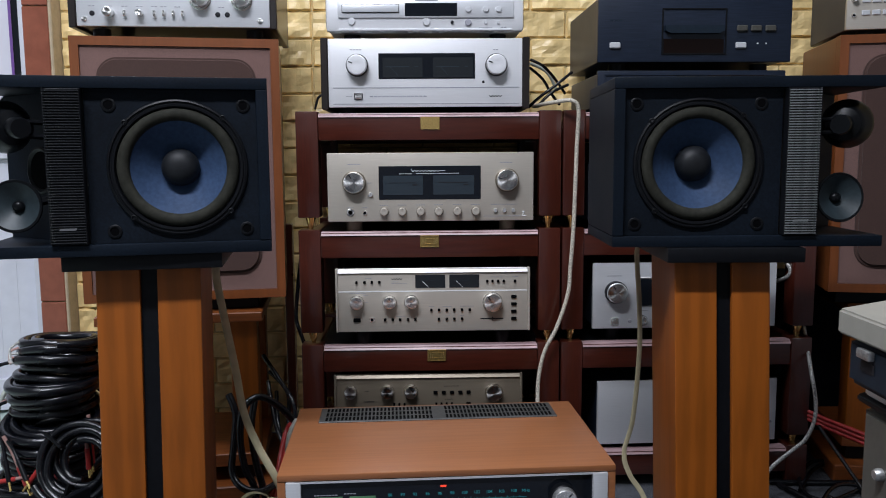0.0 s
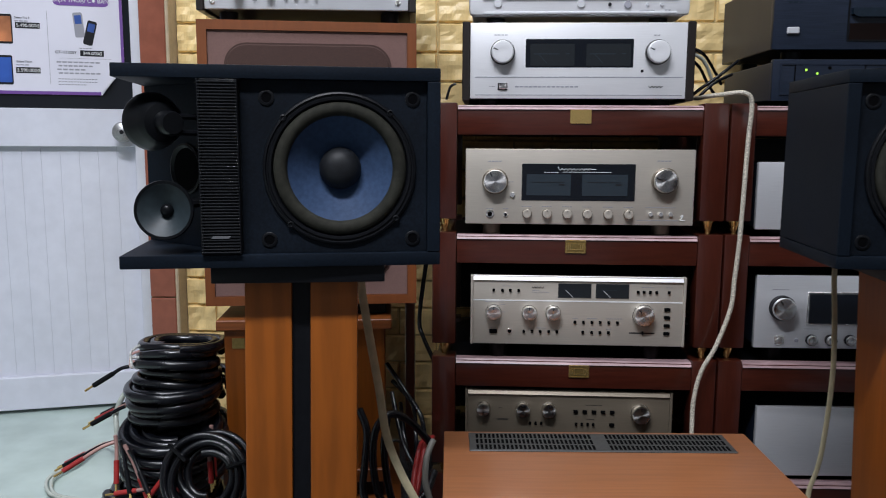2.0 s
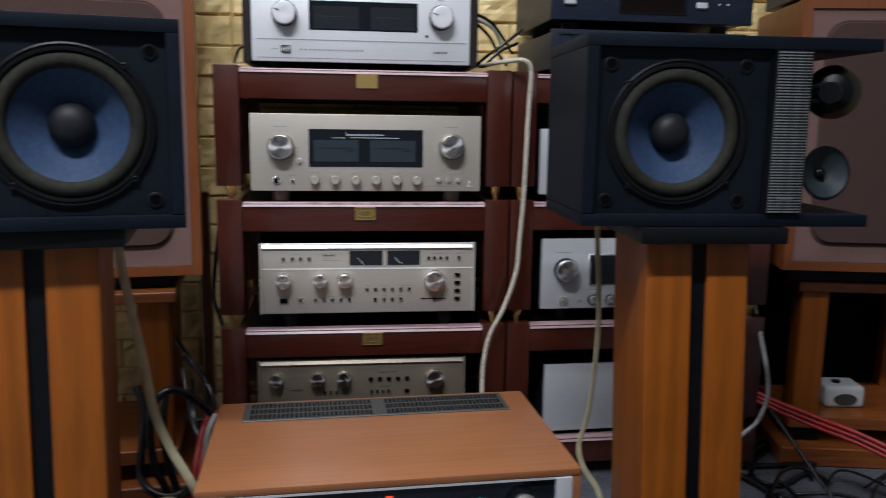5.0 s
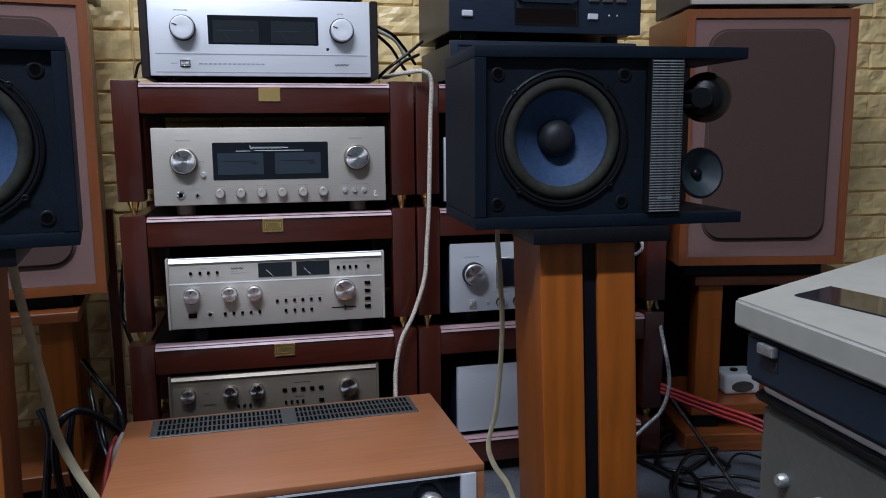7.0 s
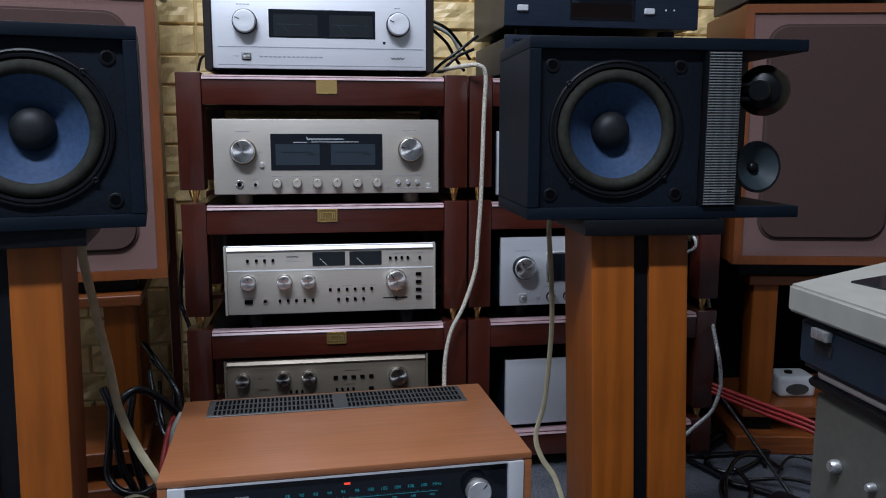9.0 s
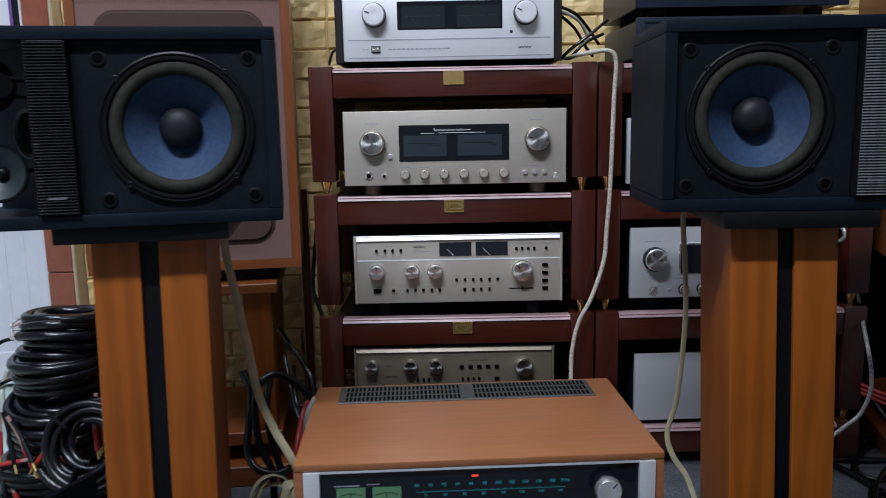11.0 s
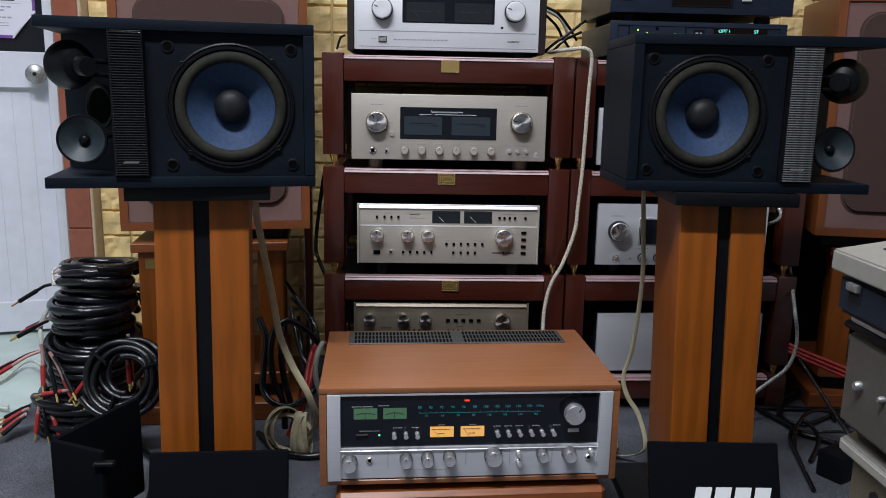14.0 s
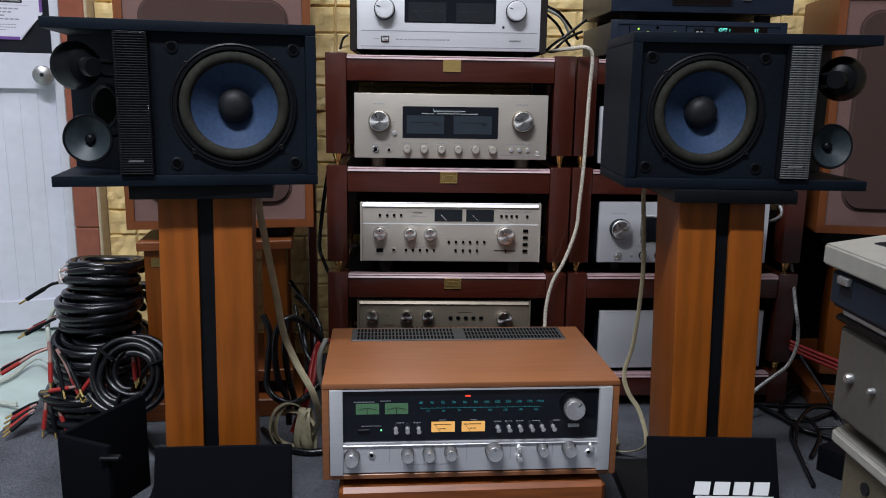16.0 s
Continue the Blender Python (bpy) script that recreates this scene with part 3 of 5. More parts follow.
part("maker_mark", bm_sweep([(X(422 + 7 * i), -0.0018, Z(271 + (3 if i % 2 else -2.5) * (1 if i < 17 else 0.2) - (6 if i == 0 else 0))) for i in range(20)], 0.0006, 6, 4), "letter", w, "silver script emblem")
lettering(w, [(X(375), X(425), Z(282), 0.0012), (X(440), X(610), Z(281), 0.0012)], "letter", -0.0016)
for cx, tl in ((200, -30), (796, -75)):
    knob("knob", lux, X(cx), Z(315 if cx < 500 else 309), 43 * s, 0.022, tilt=tl, ring="champagne_dim")
for cx in (315, 386, 458, 529, 602, 674):
    knob("tone_knob", lux, X(cx), Z(429), 16 * s, 0.012, "champagne", ring="champagne_dim")
for cx in (752, 787, 822):
    disc("push_button", lux, X(cx), Z(428), 8 * s, 0.005, "satin")
disc("push_button", lux, X(262), Z(363), 9 * s, 0.005, "satin")
jack(lux, X(183), Z(432), 15 * s)
jack(lux, X(239), Z(434), 9 * s)
lettering(lux, [(X(175), X(225), Z(244), 0.002), (X(770), X(820), Z(240), 0.002)] + [(X(c - 18), X(c + 18), Z(404), 0.0015) for c in (315, 386, 458, 529, 602, 674, 752, 787, 822)] + [(X(170), X(197), Z(413), 0.0015), (X(230), X(250), Z(413), 0.0015), (X(705), X(850), Z(450), 0.0014)])
lettering(lux, [(X(150 + 4 * i), X(153 + 4 * i), Z(275 + 35 * (i % 3)), 0.0012) for i in (0, 1, 2)] + [(X(250), X(268), Z(317), 0.0014), (X(856), X(873), Z(450), 0.001)])
part("series_mark", bm_sweep([(X(856), -0.0008, Z(435)), (X(866), -0.0008, Z(432)), (X(862), -0.0008, Z(441)), (X(857), -0.0008, Z(449)), (X(874), -0.0008, Z(449))], 0.0009, 6, 4), "letter", lux)


def classic_amp(name, m, front, label, W=0.436, feet=0.036):
    """Long champagne front with a raised top band, rows of small black keys and turned knobs."""
    t = device(name, m, W, 0.146, 0.36, front, label, "amplifier", feet=feet, thick=0.014)
    X, Z, s = grid(W, 120, 830, 58, 0.146, feet)
    # highlight along the top put into a slope and, on champagne, paler metal
    b = bm_box(-W / 2 + 0.001, W / 2 - 0.001, -0.0045, 0.004, Z(72), Z(57))
    for v in b.verts:
        if v.co.z > Z(60) and v.co.y < 0:
            v.co.y = 0.002
    part("top_edge", b, "white_silver" if front == "champagne" else front, t, "sloping top edge standing in for a ceiling-light highlight")
    for a in (-W / 2 - 0.005, W / 2):
        part("end_cap", bm_box(a, a + 0.005, -0.004, 0.014, feet, feet + 0.147, 0.001, 1), front, t)
    return t, X, Z, s


# amplifier with two small meters, third shelf
acc, X, Z, s = classic_amp("integrated_amplifier", pose(0.1755, 1.903, 0.3575), "champagne", "vintage champagne integrated amplifier with two small meters on rack")
part("groove", bm_box(X(121), X(829), -0.0006, 0.001, Z(145), Z(141)), "letter", acc)
for a in (409, 536):
    mt = part("meter", bm_box(X(a), X(a + 112), -0.0014, 0.001, Z(131), Z(82), 0.0006, 1), "meter_dark", acc, "small black power meter")
    b = bm_box(-0.0004, 0.0004, -0.002, -0.001, 0, 34 * s)
    b.transform(pose(X(a + 50), 0, Z(129)) @ pose(0, 0, 0, 0, -45, 0))
    part("needle", b, "letter", mt)
    part("scale", bm_box(X(a + 18), X(a + 70), -0.002, -0.001, Z(104), Z(103)), "meter", mt)
for cx, cy, r, tl in ((190, 183, 26, 0), (312, 183, 25, 0), (393, 183, 25, 0), (698, 187, 36, -40)):
    knob("knob", acc, X(cx), Z(cy), r * s, 0.02, tilt=tl, skirt=0.001)
for cx, cy in [(c, 108) for c in (190, 220, 247, 275, 678, 698, 719, 740, 782)] + [(c, 215) for c in (468, 497, 526, 554, 583, 612)] + [(c, 250) for c in (295, 323, 351, 380, 408, 496, 526, 554, 583)]:
    button("key", acc, X(cx), Z(cy), 9 * s, 10 * s, "void")
for cy in (167, 195, 223, 250):
    button("switch", acc, X(778), Z(cy), 20 * s, 11 * s, "void")
button("power_key", acc, X(190), Z(251), 28 * s, 15 * s, "void")
jack(acc, X(246), Z(250), 10 * s)
sl = part("slider_slot", bm_box(X(652), X(738), -0.0006, 0.001, Z(252), Z(248)), "ink", acc)
button("slider_key", acc, X(698), Z(250), 5 * s, 13 * s, "ink")
part("maker_mark", bm_sweep([(X(320 + 5 * i), -0.0006, Z(96 + (3 if i % 2 else -2))) for i in range(9)], 0.0006, 5, 3), "ink", acc, "dark script emblem")
lettering(acc, [(X(222), X(246), Z(93), 0.0012), (X(320), X(345), Z(107), 0.0011), (X(320), X(380), Z(113), 0.0011), (X(690), X(735), Z(92), 0.0012), (X(772), X(795), Z(92), 0.0012), (X(160), X(225), Z(149), 0.0012), (X(335), X(372), Z(238), 0.0011), (X(520), X(540), Z(238), 0.0011), (X(574), X(592), Z(238), 0.0011), (X(460), X(480), Z(202), 0.0011), (X(510), X(545), Z(202), 0.0011), (X(575), X(630), Z(202), 0.0011), (X(180), X(202), Z(238), 0.0011), (X(215), X(232), Z(158), 0.001), (X(218), X(232), Z(184), 0.001)])

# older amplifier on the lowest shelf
old, X, Z, s = classic_amp("integrated_amplifier", pose(0.163, 1.912, 0.094), "champagne_dim", "dark bronze-champagne amplifier standing low in the rack", 0.43, 0.05)
for cx, cy, r in ((175, 126, 24), (316, 126, 25), (407, 126, 25), (728, 134, 33)):
    knob("knob", old, X(cx), Z(cy), r * s, 0.018, skirt=0.001)
for cx, cy, w_ in [(c, 132, 16) for c in (502, 534, 566, 598, 630)] + [(c, 178, 8) for c in (342, 362, 382, 505, 525, 545, 565)] + [(630, 178, 18)]:
    button("key", old, X(cx), Z(cy), w_ * s, 11 * s, "void")
lettering(old, [(X(535), X(595), Z(108), 0.0012), (X(538), X(570), Z(160), 0.0012), (X(230), X(245), Z(125), 0.0012)], "ink")
part("maker_mark", bm_sweep([(X(225 + 5 * i), -0.0006, Z(165 + (3 if i % 2 else -2))) for i in range(9)], 0.0006, 5, 3), "ink", old)

# amplifier with wooden cheeks on the top shelf
F = 0.0155
e4 = device("integrated_amplifier", pose(0.163, 1.908, 0.889), 0.465, 0.15, 0.4, "white_silver", "bright silver integrated amplifier with dark wooden cheeks", "amplifier", sides="darkwood", feet=F)
X, Z, s = grid(0.465, 122, 1200, 188, 0.15, F)
w = part("window", bm_box(X(418), X(918), -0.001, 0.002, Z(393), Z(262), 0.001, 1), "display", e4, "dark glass window with two meters")
for a in (440, 700):
    mt = part("meter", bm_box(X(a), X(a + 205), -0.0016, 0, Z(385), Z(285)), "meter_dark", w)
    part("scale", bm_box(X(a + 15), X(a + 135), -0.002, -0.001, Z(333), Z(329)), "meter", mt)
    b = bm_box(-0.0006, 0.0006, -0.0021, -0.0012, 0, 58 * s)
    b.transform(pose(X(a + 78), 0, Z(375)) @ pose(0, 0, 0, 0, -42, 0))
    part("needle", b, "meter", mt)
    part("mark", bm_box(X(a + 165), X(a + 182), -0.002, -0.001, Z(332), Z(328)), "meter", mt)
for cx in (310, 1026):
    knob("knob", e4, X(cx), Z(325), 53 * s, 0.024, "white_silver", ring="gloss_black", tilt=-70)
part("groove", bm_box(X(183), X(1148), -0.0006, 0.001, Z(439), Z(435)), "greyink", e4)
part("groove", bm_box(X(183), X(1148), -0.0006, 0.001, Z(521), Z(518)), "greyink", e4)
pk = part("power_key_frame", bm_box(X(290), X(335), -0.001, 0.001, Z(497), Z(464), 0.0008, 1), "ink", e4)
button("power_key", e4, X(313), Z(480), 38 * s, 26 * s, "knob", depth=0.006)
button("remote_eye", e4, X(960), Z(409), 13 * s, 13 * s, "ink", depth=0.001)
lettering(e4, [(X(272), X(336), Z(244), 0.0018), (X(1010), X(1040), Z(246), 0.0018), (X(250), X(280), Z(480), 0.0012), (X(372), X(670), Z(481), 0.0028)])
part("maker_mark", bm_sweep([(X(992 + 8 * i), -0.0006, Z(480 + (5 if i % 2 else -3))) for i in range(9)], 0.0007, 5, 3), "ink", e4)
for a in (-0.2245, 0.2175):
    part("corner_strip", bm_box(a, a + 0.007, -0.003, 0.001, F + 0.001, F + 0.148, 0.001, 1), "silver", e4)

# disc player on top of it
cd = device("disc_player", pose(0.163, 1.906, 1.0575), 0.44, 0.082, 0.3, "white_silver", "silver disc player with rounded edges on an amplifier", "disc player", body="white_silver", feet=0.011, bev=0.012, thick=0.03)
X, Z, s = grid(0.44, 140, 1165, 165, 0.0, 0.011)
Z2 = lambda y: 0.012 + (165 - y) * s
part("lower_lip", bm_box(X(208), X(1100), -0.003, 0.004, Z2(163), Z2(152), 0.001, 1), "silver", cd)
part("band", bm_box(X(205), X(1110), -0.004, 0.004, Z2(98), Z2(12), 0.002, 2), "silver", cd, "raised silver control band")
tr = part("tray_frame", bm_box(X(226), X(520), -0.005, -0.003, Z2(74), Z2(31), 0.0008, 1), "ink", cd)
part("disc_tray", bm_box(X(229), X(517), -0.008, -0.004, Z2(71), Z2(34), 0.0015, 2), "silver", cd)
part("display_window", bm_box(X(549), X(818), -0.0052, -0.003, Z2(90), Z2(25), 0.0008, 1), "display", cd)
for cx, cy, r, mt, yy in ((875, 57, 15, "silver", -0.004), (965, 57, 15, "silver", -0.004), (1031, 57, 15, "silver", -0.004), (275, 115, 19, "silver", 0), (660, 118, 19, "silver", 0), (875, 122, 17, "greyink", 0), (965, 121, 8, "silver", 0), (1031, 121, 8, "silver", 0), (792, 120, 8, "ink", 0)):
    disc("push_button", cd, X(cx), Z2(cy), r * s, 0.004, mt, yy)
lettering(cd, [(X(930), X(1000), Z2(148), 0.0012), (X(1045), X(1075), Z2(146), 0.0016)])
part("badge", bm_box(X(600), X(720), -0.0046, -0.003, Z2(14), Z2(6)), "greyink", cd)

# black tuner and black disc player on the second rack
tun = device("tuner", pose(0.765, 1.915, 0.889, 0, 0, 1), 0.43, 0.082, 0.32, "black_metal", "black tuner with lit cyan display under a disc player", "tuner", feet=0.012)
part("recess_frame", bm_frame(-0.2, 0.2, 0.024, 0.086, -0.0025, 0.001, 0.003), "black_metal", tun)
ks = part("key_strip", bm_box(-0.17, -0.035, -0.0022, 0.001, 0.05, 0.082, 0.0008, 1), "black_metal", tun)
part("key_strip_frame", bm_frame(-0.172, -0.033, 0.048, 0.084, -0.0018, 0.001, 0.002), "void", ks)
w = part("display_window", bm_box(0.035, 0.165, -0.0022, 0.001, 0.056, 0.084, 0.0008, 1), "smoked", tun)
words("display_text", "OPT 1", 0.011, "led_cyan", w, pose(0.045, -0.0029, 0.071))
words("display_text", "ST", 0.011, "led_cyan", w, pose(0.132, -0.0029, 0.071))
for xx, zz in ((-0.15, 0.073), (-0.128, 0.066), (-0.06, 0.066)):
    part("indicator", bm_lathe([(0.0022, 0), (0.0022, 0.0012), (0, 0.0016)], at_front(xx, -0.0022, zz), 10), "led_lime", tun)
part("sensor", bm_lathe([(0.0035, 0), (0.0035, 0.001), (0, 0.001)], at_front(-0.104, -0.0022, 0.077), 14), "void", tun)
part("maker_plate", bm_box(-0.014, 0.012, -0.0018, 0.001, 0.06, 0.077, 0.0005, 1), "black", tun)
lettering(tun, [(-0.01, -0.002, 0.067, 0.007), (0.0, 0.008, 0.067, 0.007)], "greyink", -0.0022)
cdp = device("disc_player", pose(0.776, 1.935, 0.984, 0, 0, 1), 0.446, 0.15, 0.34, "black_metal", "large black disc player with brushed front and tray slot", "disc player", feet=0.02, thick=0.016)
X, Z, s = grid(0.446, 38, 655, 190, 0.0, 0.01)
Z3 = lambda y: 0.022 + (180 - y) * s
rc = part("tray_recess", bm_frame(X(240), X(446), Z3(160), Z3(18), -0.002, 0.001, 0.003), "black", cdp)
part("tray_front", bm_prism([(X(248), Z3(72)), (X(434), Z3(72)), (X(434), Z3(88)), (X(420), Z3(96)), (X(262), Z3(96)), (X(248), Z3(88))], -0.012, 0.0), "slate", cdp, "dark blue disc tray lip")
part("display_window", bm_box(X(246), X(438), -0.0012, 0.0, Z3(157), Z3(112)), "smoked", cdp)
for cx, cy, mt in ((92, 132, "silver"), (495, 80, "grey_paint"), (540, 80, "grey_paint"), (586, 80, "grey_paint"), (492, 132, "silver")):
    button("key", cdp, X(cx), Z3(cy), 34 * s, 19 * s, mt, depth=0.006)
for cx in (547, 574):
    part("indicator", bm_lathe([(0.002, 0), (0.002, 0.001), (0, 0.0012)], at_front(X(cx), 0, Z3(126)), 10), "letter", cdp)
lettering(cdp, [(X(75), X(118), Z3(55), 0.003), (X(485), X(505), Z3(60), 0.0012), (X(530), X(550), Z3(60), 0.0012), (X(576), X(596), Z3(60), 0.0012), (X(82), X(104), Z3(107), 0.0012), (X(480), X(505), Z3(108), 0.0012), (X(198), X(212), Z3(132), 0.004)], "slate")

# silver components of the second rack
pa = device("power_amplifier", pose(0.756, 1.925, 0.623, 0, 0, 2), 0.44, 0.138, 0.36, "silver", "plain silver power amplifier half hidden in the rack", "amplifier", feet=0.018)
ra = device("integrated_amplifier", pose(0.768, 1.93, 0.357, 0, 0, 1), 0.437, 0.156, 0.36, "silver", "silver amplifier with one large knob and dark window", "amplifier", feet=0.032)
knob("volume_knob", ra, -0.165, 0.119, 0.0245, 0.024, ring="ink", tilt=-30)
w = part("window_frame", bm_box(-0.112, 0.112, -0.0016, 0.002, 0.082, 0.153, 0.001, 1), "knob", ra)
part("window", bm_box(-0.108, 0.108, -0.0026, 0.0, 0.086, 0.149), "display", w)
button("key", ra, -0.166, 0.049, 0.02, 0.02, "knob", depth=0.002)
disc("push_button", ra, -0.166, 0.049, 0.006, 0.006, "knob")
disc("lamp", ra, -0.13, 0.049, 0.004, 0.002, "greyink")
for xx in (-0.1, -0.06, -0.02, 0.02, 0.06, 0.1):
    knob("selector_knob", ra, xx, 0.051, 0.011, 0.014, ring="ink")
lettering(ra, [(-0.185, -0.15, 0.157, 0.0016), (-0.115, -0.085, 0.074, 0.0014)])
sb = device("power_amplifier", pose(0.782, 1.93, 0.094, 0, 0, 2), 0.436, 0.153, 0.36, "silver", "plain silver-fronted power amplifier on the lowest rack shelf", "amplifier", feet=0.014)
part("side_key", bm_box(0.17, 0.178, -0.002, 0.001, 0.09, 0.12), "ink", sb)
disc("lamp", sb, 0.205, 0.06, 0.003, 0.001, "greyink")


# ---- big old loudspeakers on stools ----
def big_speaker(m, W, H, D, label):
    t = thing("floor_loudspeaker", m, label, "loudspeaker", "old cabinet loudspeakers")
    bm = bm_frame(-W / 2, W / 2, 0, H, 0, 0.03, 0.019)
    part("front_frame", bm, "teak", t)
    part("cabinet", bm_box(-W / 2 + 0.0005, W / 2 - 0.0005, 0.0305, D, 0.0005, H - 0.0005, 0.002, 1), "teak", t, "teak veneered cabinet")
    a, b, c, d = -W / 2 + 0.0195, W / 2 - 0.0195, 0.0195, H - 0.0195
    part("grille_surround", bm_box(a, b, 0.005, 0.03, c, d), "grille_edge", t, "mauve-brown grille cloth border")
    bmg = bm_prism(round_rect(a + 0.032, b - 0.032, c + 0.04, d - 0.024, 0.045), -0.005, 0.006)
    bmesh.ops.bevel(bmg, geom=[e for e in bmg.edges if e.verts[0].co.y < -0.004 and e.verts[1].co.y < -0.004], offset=0.006, segments=3, affect="EDGES")
    part("grille", bmg, "grille_brown", t, "raised brown cloth grille with rounded corners")
    return t


bl = big_speaker(pose(-0.38, 1.885, 0.475, 0, 0, 9), 0.438, 0.58, 0.3, "teak loudspeaker with brown cloth grille on a wooden stool")
br = big_speaker(pose(1.287, 1.866, 0.475, 0, 0, -11), 0.392, 0.583, 0.3, "teak loudspeaker with brown cloth grille beside the rack")


def stool(m, W, D, H, label):
    t = thing("wooden_stool", m, label, "stool", "wooden loudspeaker stools")
    part("top_board", bm_box(-W / 2, W / 2, 0, D, H - 0.022, H, 0.002, 1), "cherry_flat", t)
    for x0 in (-W / 2 + 0.014, W / 2 - 0.074):
        for y0 in (0.012, D - 0.072):
            part("leg", bm_box(x0, x0 + 0.06, y0, y0 + 0.06, 0.115, H - 0.0225, 0.002, 1), "cherry", t)
    part("lower_board", bm_box(-W / 2 + 0.004, W / 2 - 0.004, 0.004, D, 0.085, 0.1145, 0.002, 1), "cherry_flat", t)
    part("base_board", bm_box(-W / 2 - 0.02, W / 2 + 0.02, -0.03, D, 0.004, 0.05, 0.003, 1), "cherry_flat", t)
    for x0 in (-W / 2 + 0.02, W / 2 - 0.08):
        part("block", bm_box(x0, x0 + 0.06, 0.02, D - 0.02, 0.0505, 0.0845), "black", t)
    if m.translation.x < 0:
        part("brass_tag", bm_box(-W / 2 + 0.03, -W / 2 + 0.056, 0.0105, 0.0125, H - 0.062, H - 0.04), "goldplate", t)
    return t


stool(pose(-0.394, 1.865, 0, 0, 0, 7), 0.364, 0.32, 0.446, "orange-brown wooden stool carrying a loudspeaker")
stool(pose(1.36, 1.905, 0, 0, 0, -11), 0.40, 0.32, 0.438, "orange-brown wooden stool with a lower shelf")
for nm, m_, w_ in (("plinth", pose(-0.38, 1.92, 0.446, 0, 0, 9), 0.3), ("plinth", pose(1.31, 1.93, 0.438, 0, 0, -11), 0.34)):
    solid(nm, bm_box(-w_ / 2, w_ / 2, 0, 0.24, 0, 0.475 - m_.translation.z, 0.002, 1), "black", "black spacer block under a loudspeaker", "spacer block", m=m_)

# amplifier on the left one, receiver on the right one
F = 0.025
va = device("integrated_amplifier", pose(-0.385, 1.9, 1.055, 0, 0, 5), 0.442, 0.15, 0.3, "silver", "vintage silver amplifier with wooden sides on a loudspeaker", "amplifier", sides="darkwood", feet=F)
X, Z, s = grid(0.442, 125, 1235, 148, 0.0, F)
Z4 = lambda y: F + (148 - y) * s
for cx, cy, r in ((822, 0, 46), (1045, 0, 46)):
    knob("volume_knob", va, X(cx), Z4(cy), r * s, 0.024, skirt=0.005)
knob("selector_knob", va, X(340), Z4(80), 26 * s, 0.024)
knob("selector_knob", va, X(500), Z4(80), 18 * s, 0.018)
for cx in (420, 577, 627, 677, 728):
    button("lever", va, X(cx), Z4(80), 12 * s, 32 * s, "knob", depth=0.01)
for cx in (248, 914, 965):
    disc("socket", va, X(cx), Z4(81), 14 * s, 0.001, "ink")
for cx in (206, 1142):
    disc("screw", va, X(cx), Z4(112), 14 * s, 0.003, "knob")
lettering(va, [(X(c - 18), X(c + 18), Z4(42), 0.0016) for c in (248, 340, 420, 500, 577, 627, 700, 935)] + [(X(c - 12), X(c + 12), Z4(106), 0.0014) for c in (420, 577, 627)])
vr = device("receiver", pose(1.32, 1.88, 1.058, 0, 0, -11), 0.42, 0.14, 0.3, "champagne", "silver vintage receiver on the other loudspeaker", "receiver", feet=0.014)
for i in range(7):
    button("key", vr, -0.17 + 0.022 * i, 0.05, 0.018, 0.012, "silver", depth=0.003)
for i in range(5):
    button("key", vr, -0.17 + 0.022 * i, 0.075, 0.018, 0.006, "silver", depth=0.003)
jack(vr, -0.195, 0.045, 0.005)
knob("knob", vr, -0.195, 0.08, 0.007, 0.012)

# added black box, stands in for the dark space behind the stool
bc = thing("dark_backdrop", pose(1.365, 2.16, 0.004), "plain black box added for the dark space behind a stool", "cabinet")
part("case", bm_box(-0.275, 0.275, 0.012, 0.165, 0, 0.466, 0.003, 1), "black_vinyl", bc)
part("front_panel", bm_box(-0.27, 0.27, 0, 0.0115, 0.005, 0.46, 0.002, 1), "cloth_black", bc)


# ---- small loudspeakers on stands ----
def dir_mat(p, d):
    return Matrix.Translation(p) @ Vector(d).to_track_quat("Z", "Y").to_matrix().to_4x4()


def monitor(m, flip, label):
    """Bookshelf loudspeaker with an open wing that shows two tweeters; flip mirrors it."""
    t = thing("bookshelf_loudspeaker", m, label, "loudspeaker", "black bookshelf loudspeakers")
    W, H, D = 0.424, 0.266, 0.235
    f = (lambda x: W - x) if flip else (lambda x: x)

    def bx(x0, x1, *a, **k):
        return bm_box(min(f(x0), f(x1)), max(f(x0), f(x1)), *a, **k)

    part("top_panel", bx(0, W, 0, D, H - 0.0175, H, 0.0015, 2), "black_vinyl", t)
    part("bottom_panel", bx(0, W, 0, D, 0, 0.0175, 0.0015, 2), "black_vinyl", t)
    part("side_panel", bx(W - 0.0175, W, 0.0, D, 0.018, H - 0.018, 0.001, 1), "black_vinyl", t)
    part("back_panel", bx(0.14, W - 0.018, D - 0.014, D - 0.001, 0.018, H - 0.018), "black_baffle", t)
    # baffle and the slanting inner wall with its port
    b = bmesh.new()
    # baffle with a round hole for the driver
    cx, cz, R, n = f(0.289), 0.1315, 0.094, 48
    x0, x1 = sorted((f(0.159), f(W - 0.018)))
    ring = [b.verts.new((cx + R * math.cos(2 * math.pi * i / n), 0.012, cz + R * math.sin(2 * math.pi * i / n))) for i in range(n)]
    rim = []
    for i in range(n):
        a = 2 * math.pi * i / n
        dx, dz = math.cos(a), math.sin(a)
        k = min(((x1 - cx) / dx) if dx > 1e-6 else ((x0 - cx) / dx if dx < -1e-6 else 9), ((H - 0.018 - cz) / dz) if dz > 1e-6 else ((0.018 - cz) / dz if dz < -1e-6 else 9))
        rim.append(b.verts.new((cx + dx * k, 0.012, cz + dz * k)))
    for i in range(n):
        j = (i + 1) % n
        b.faces.new((ring[i], ring[j], rim[j], rim[i]))
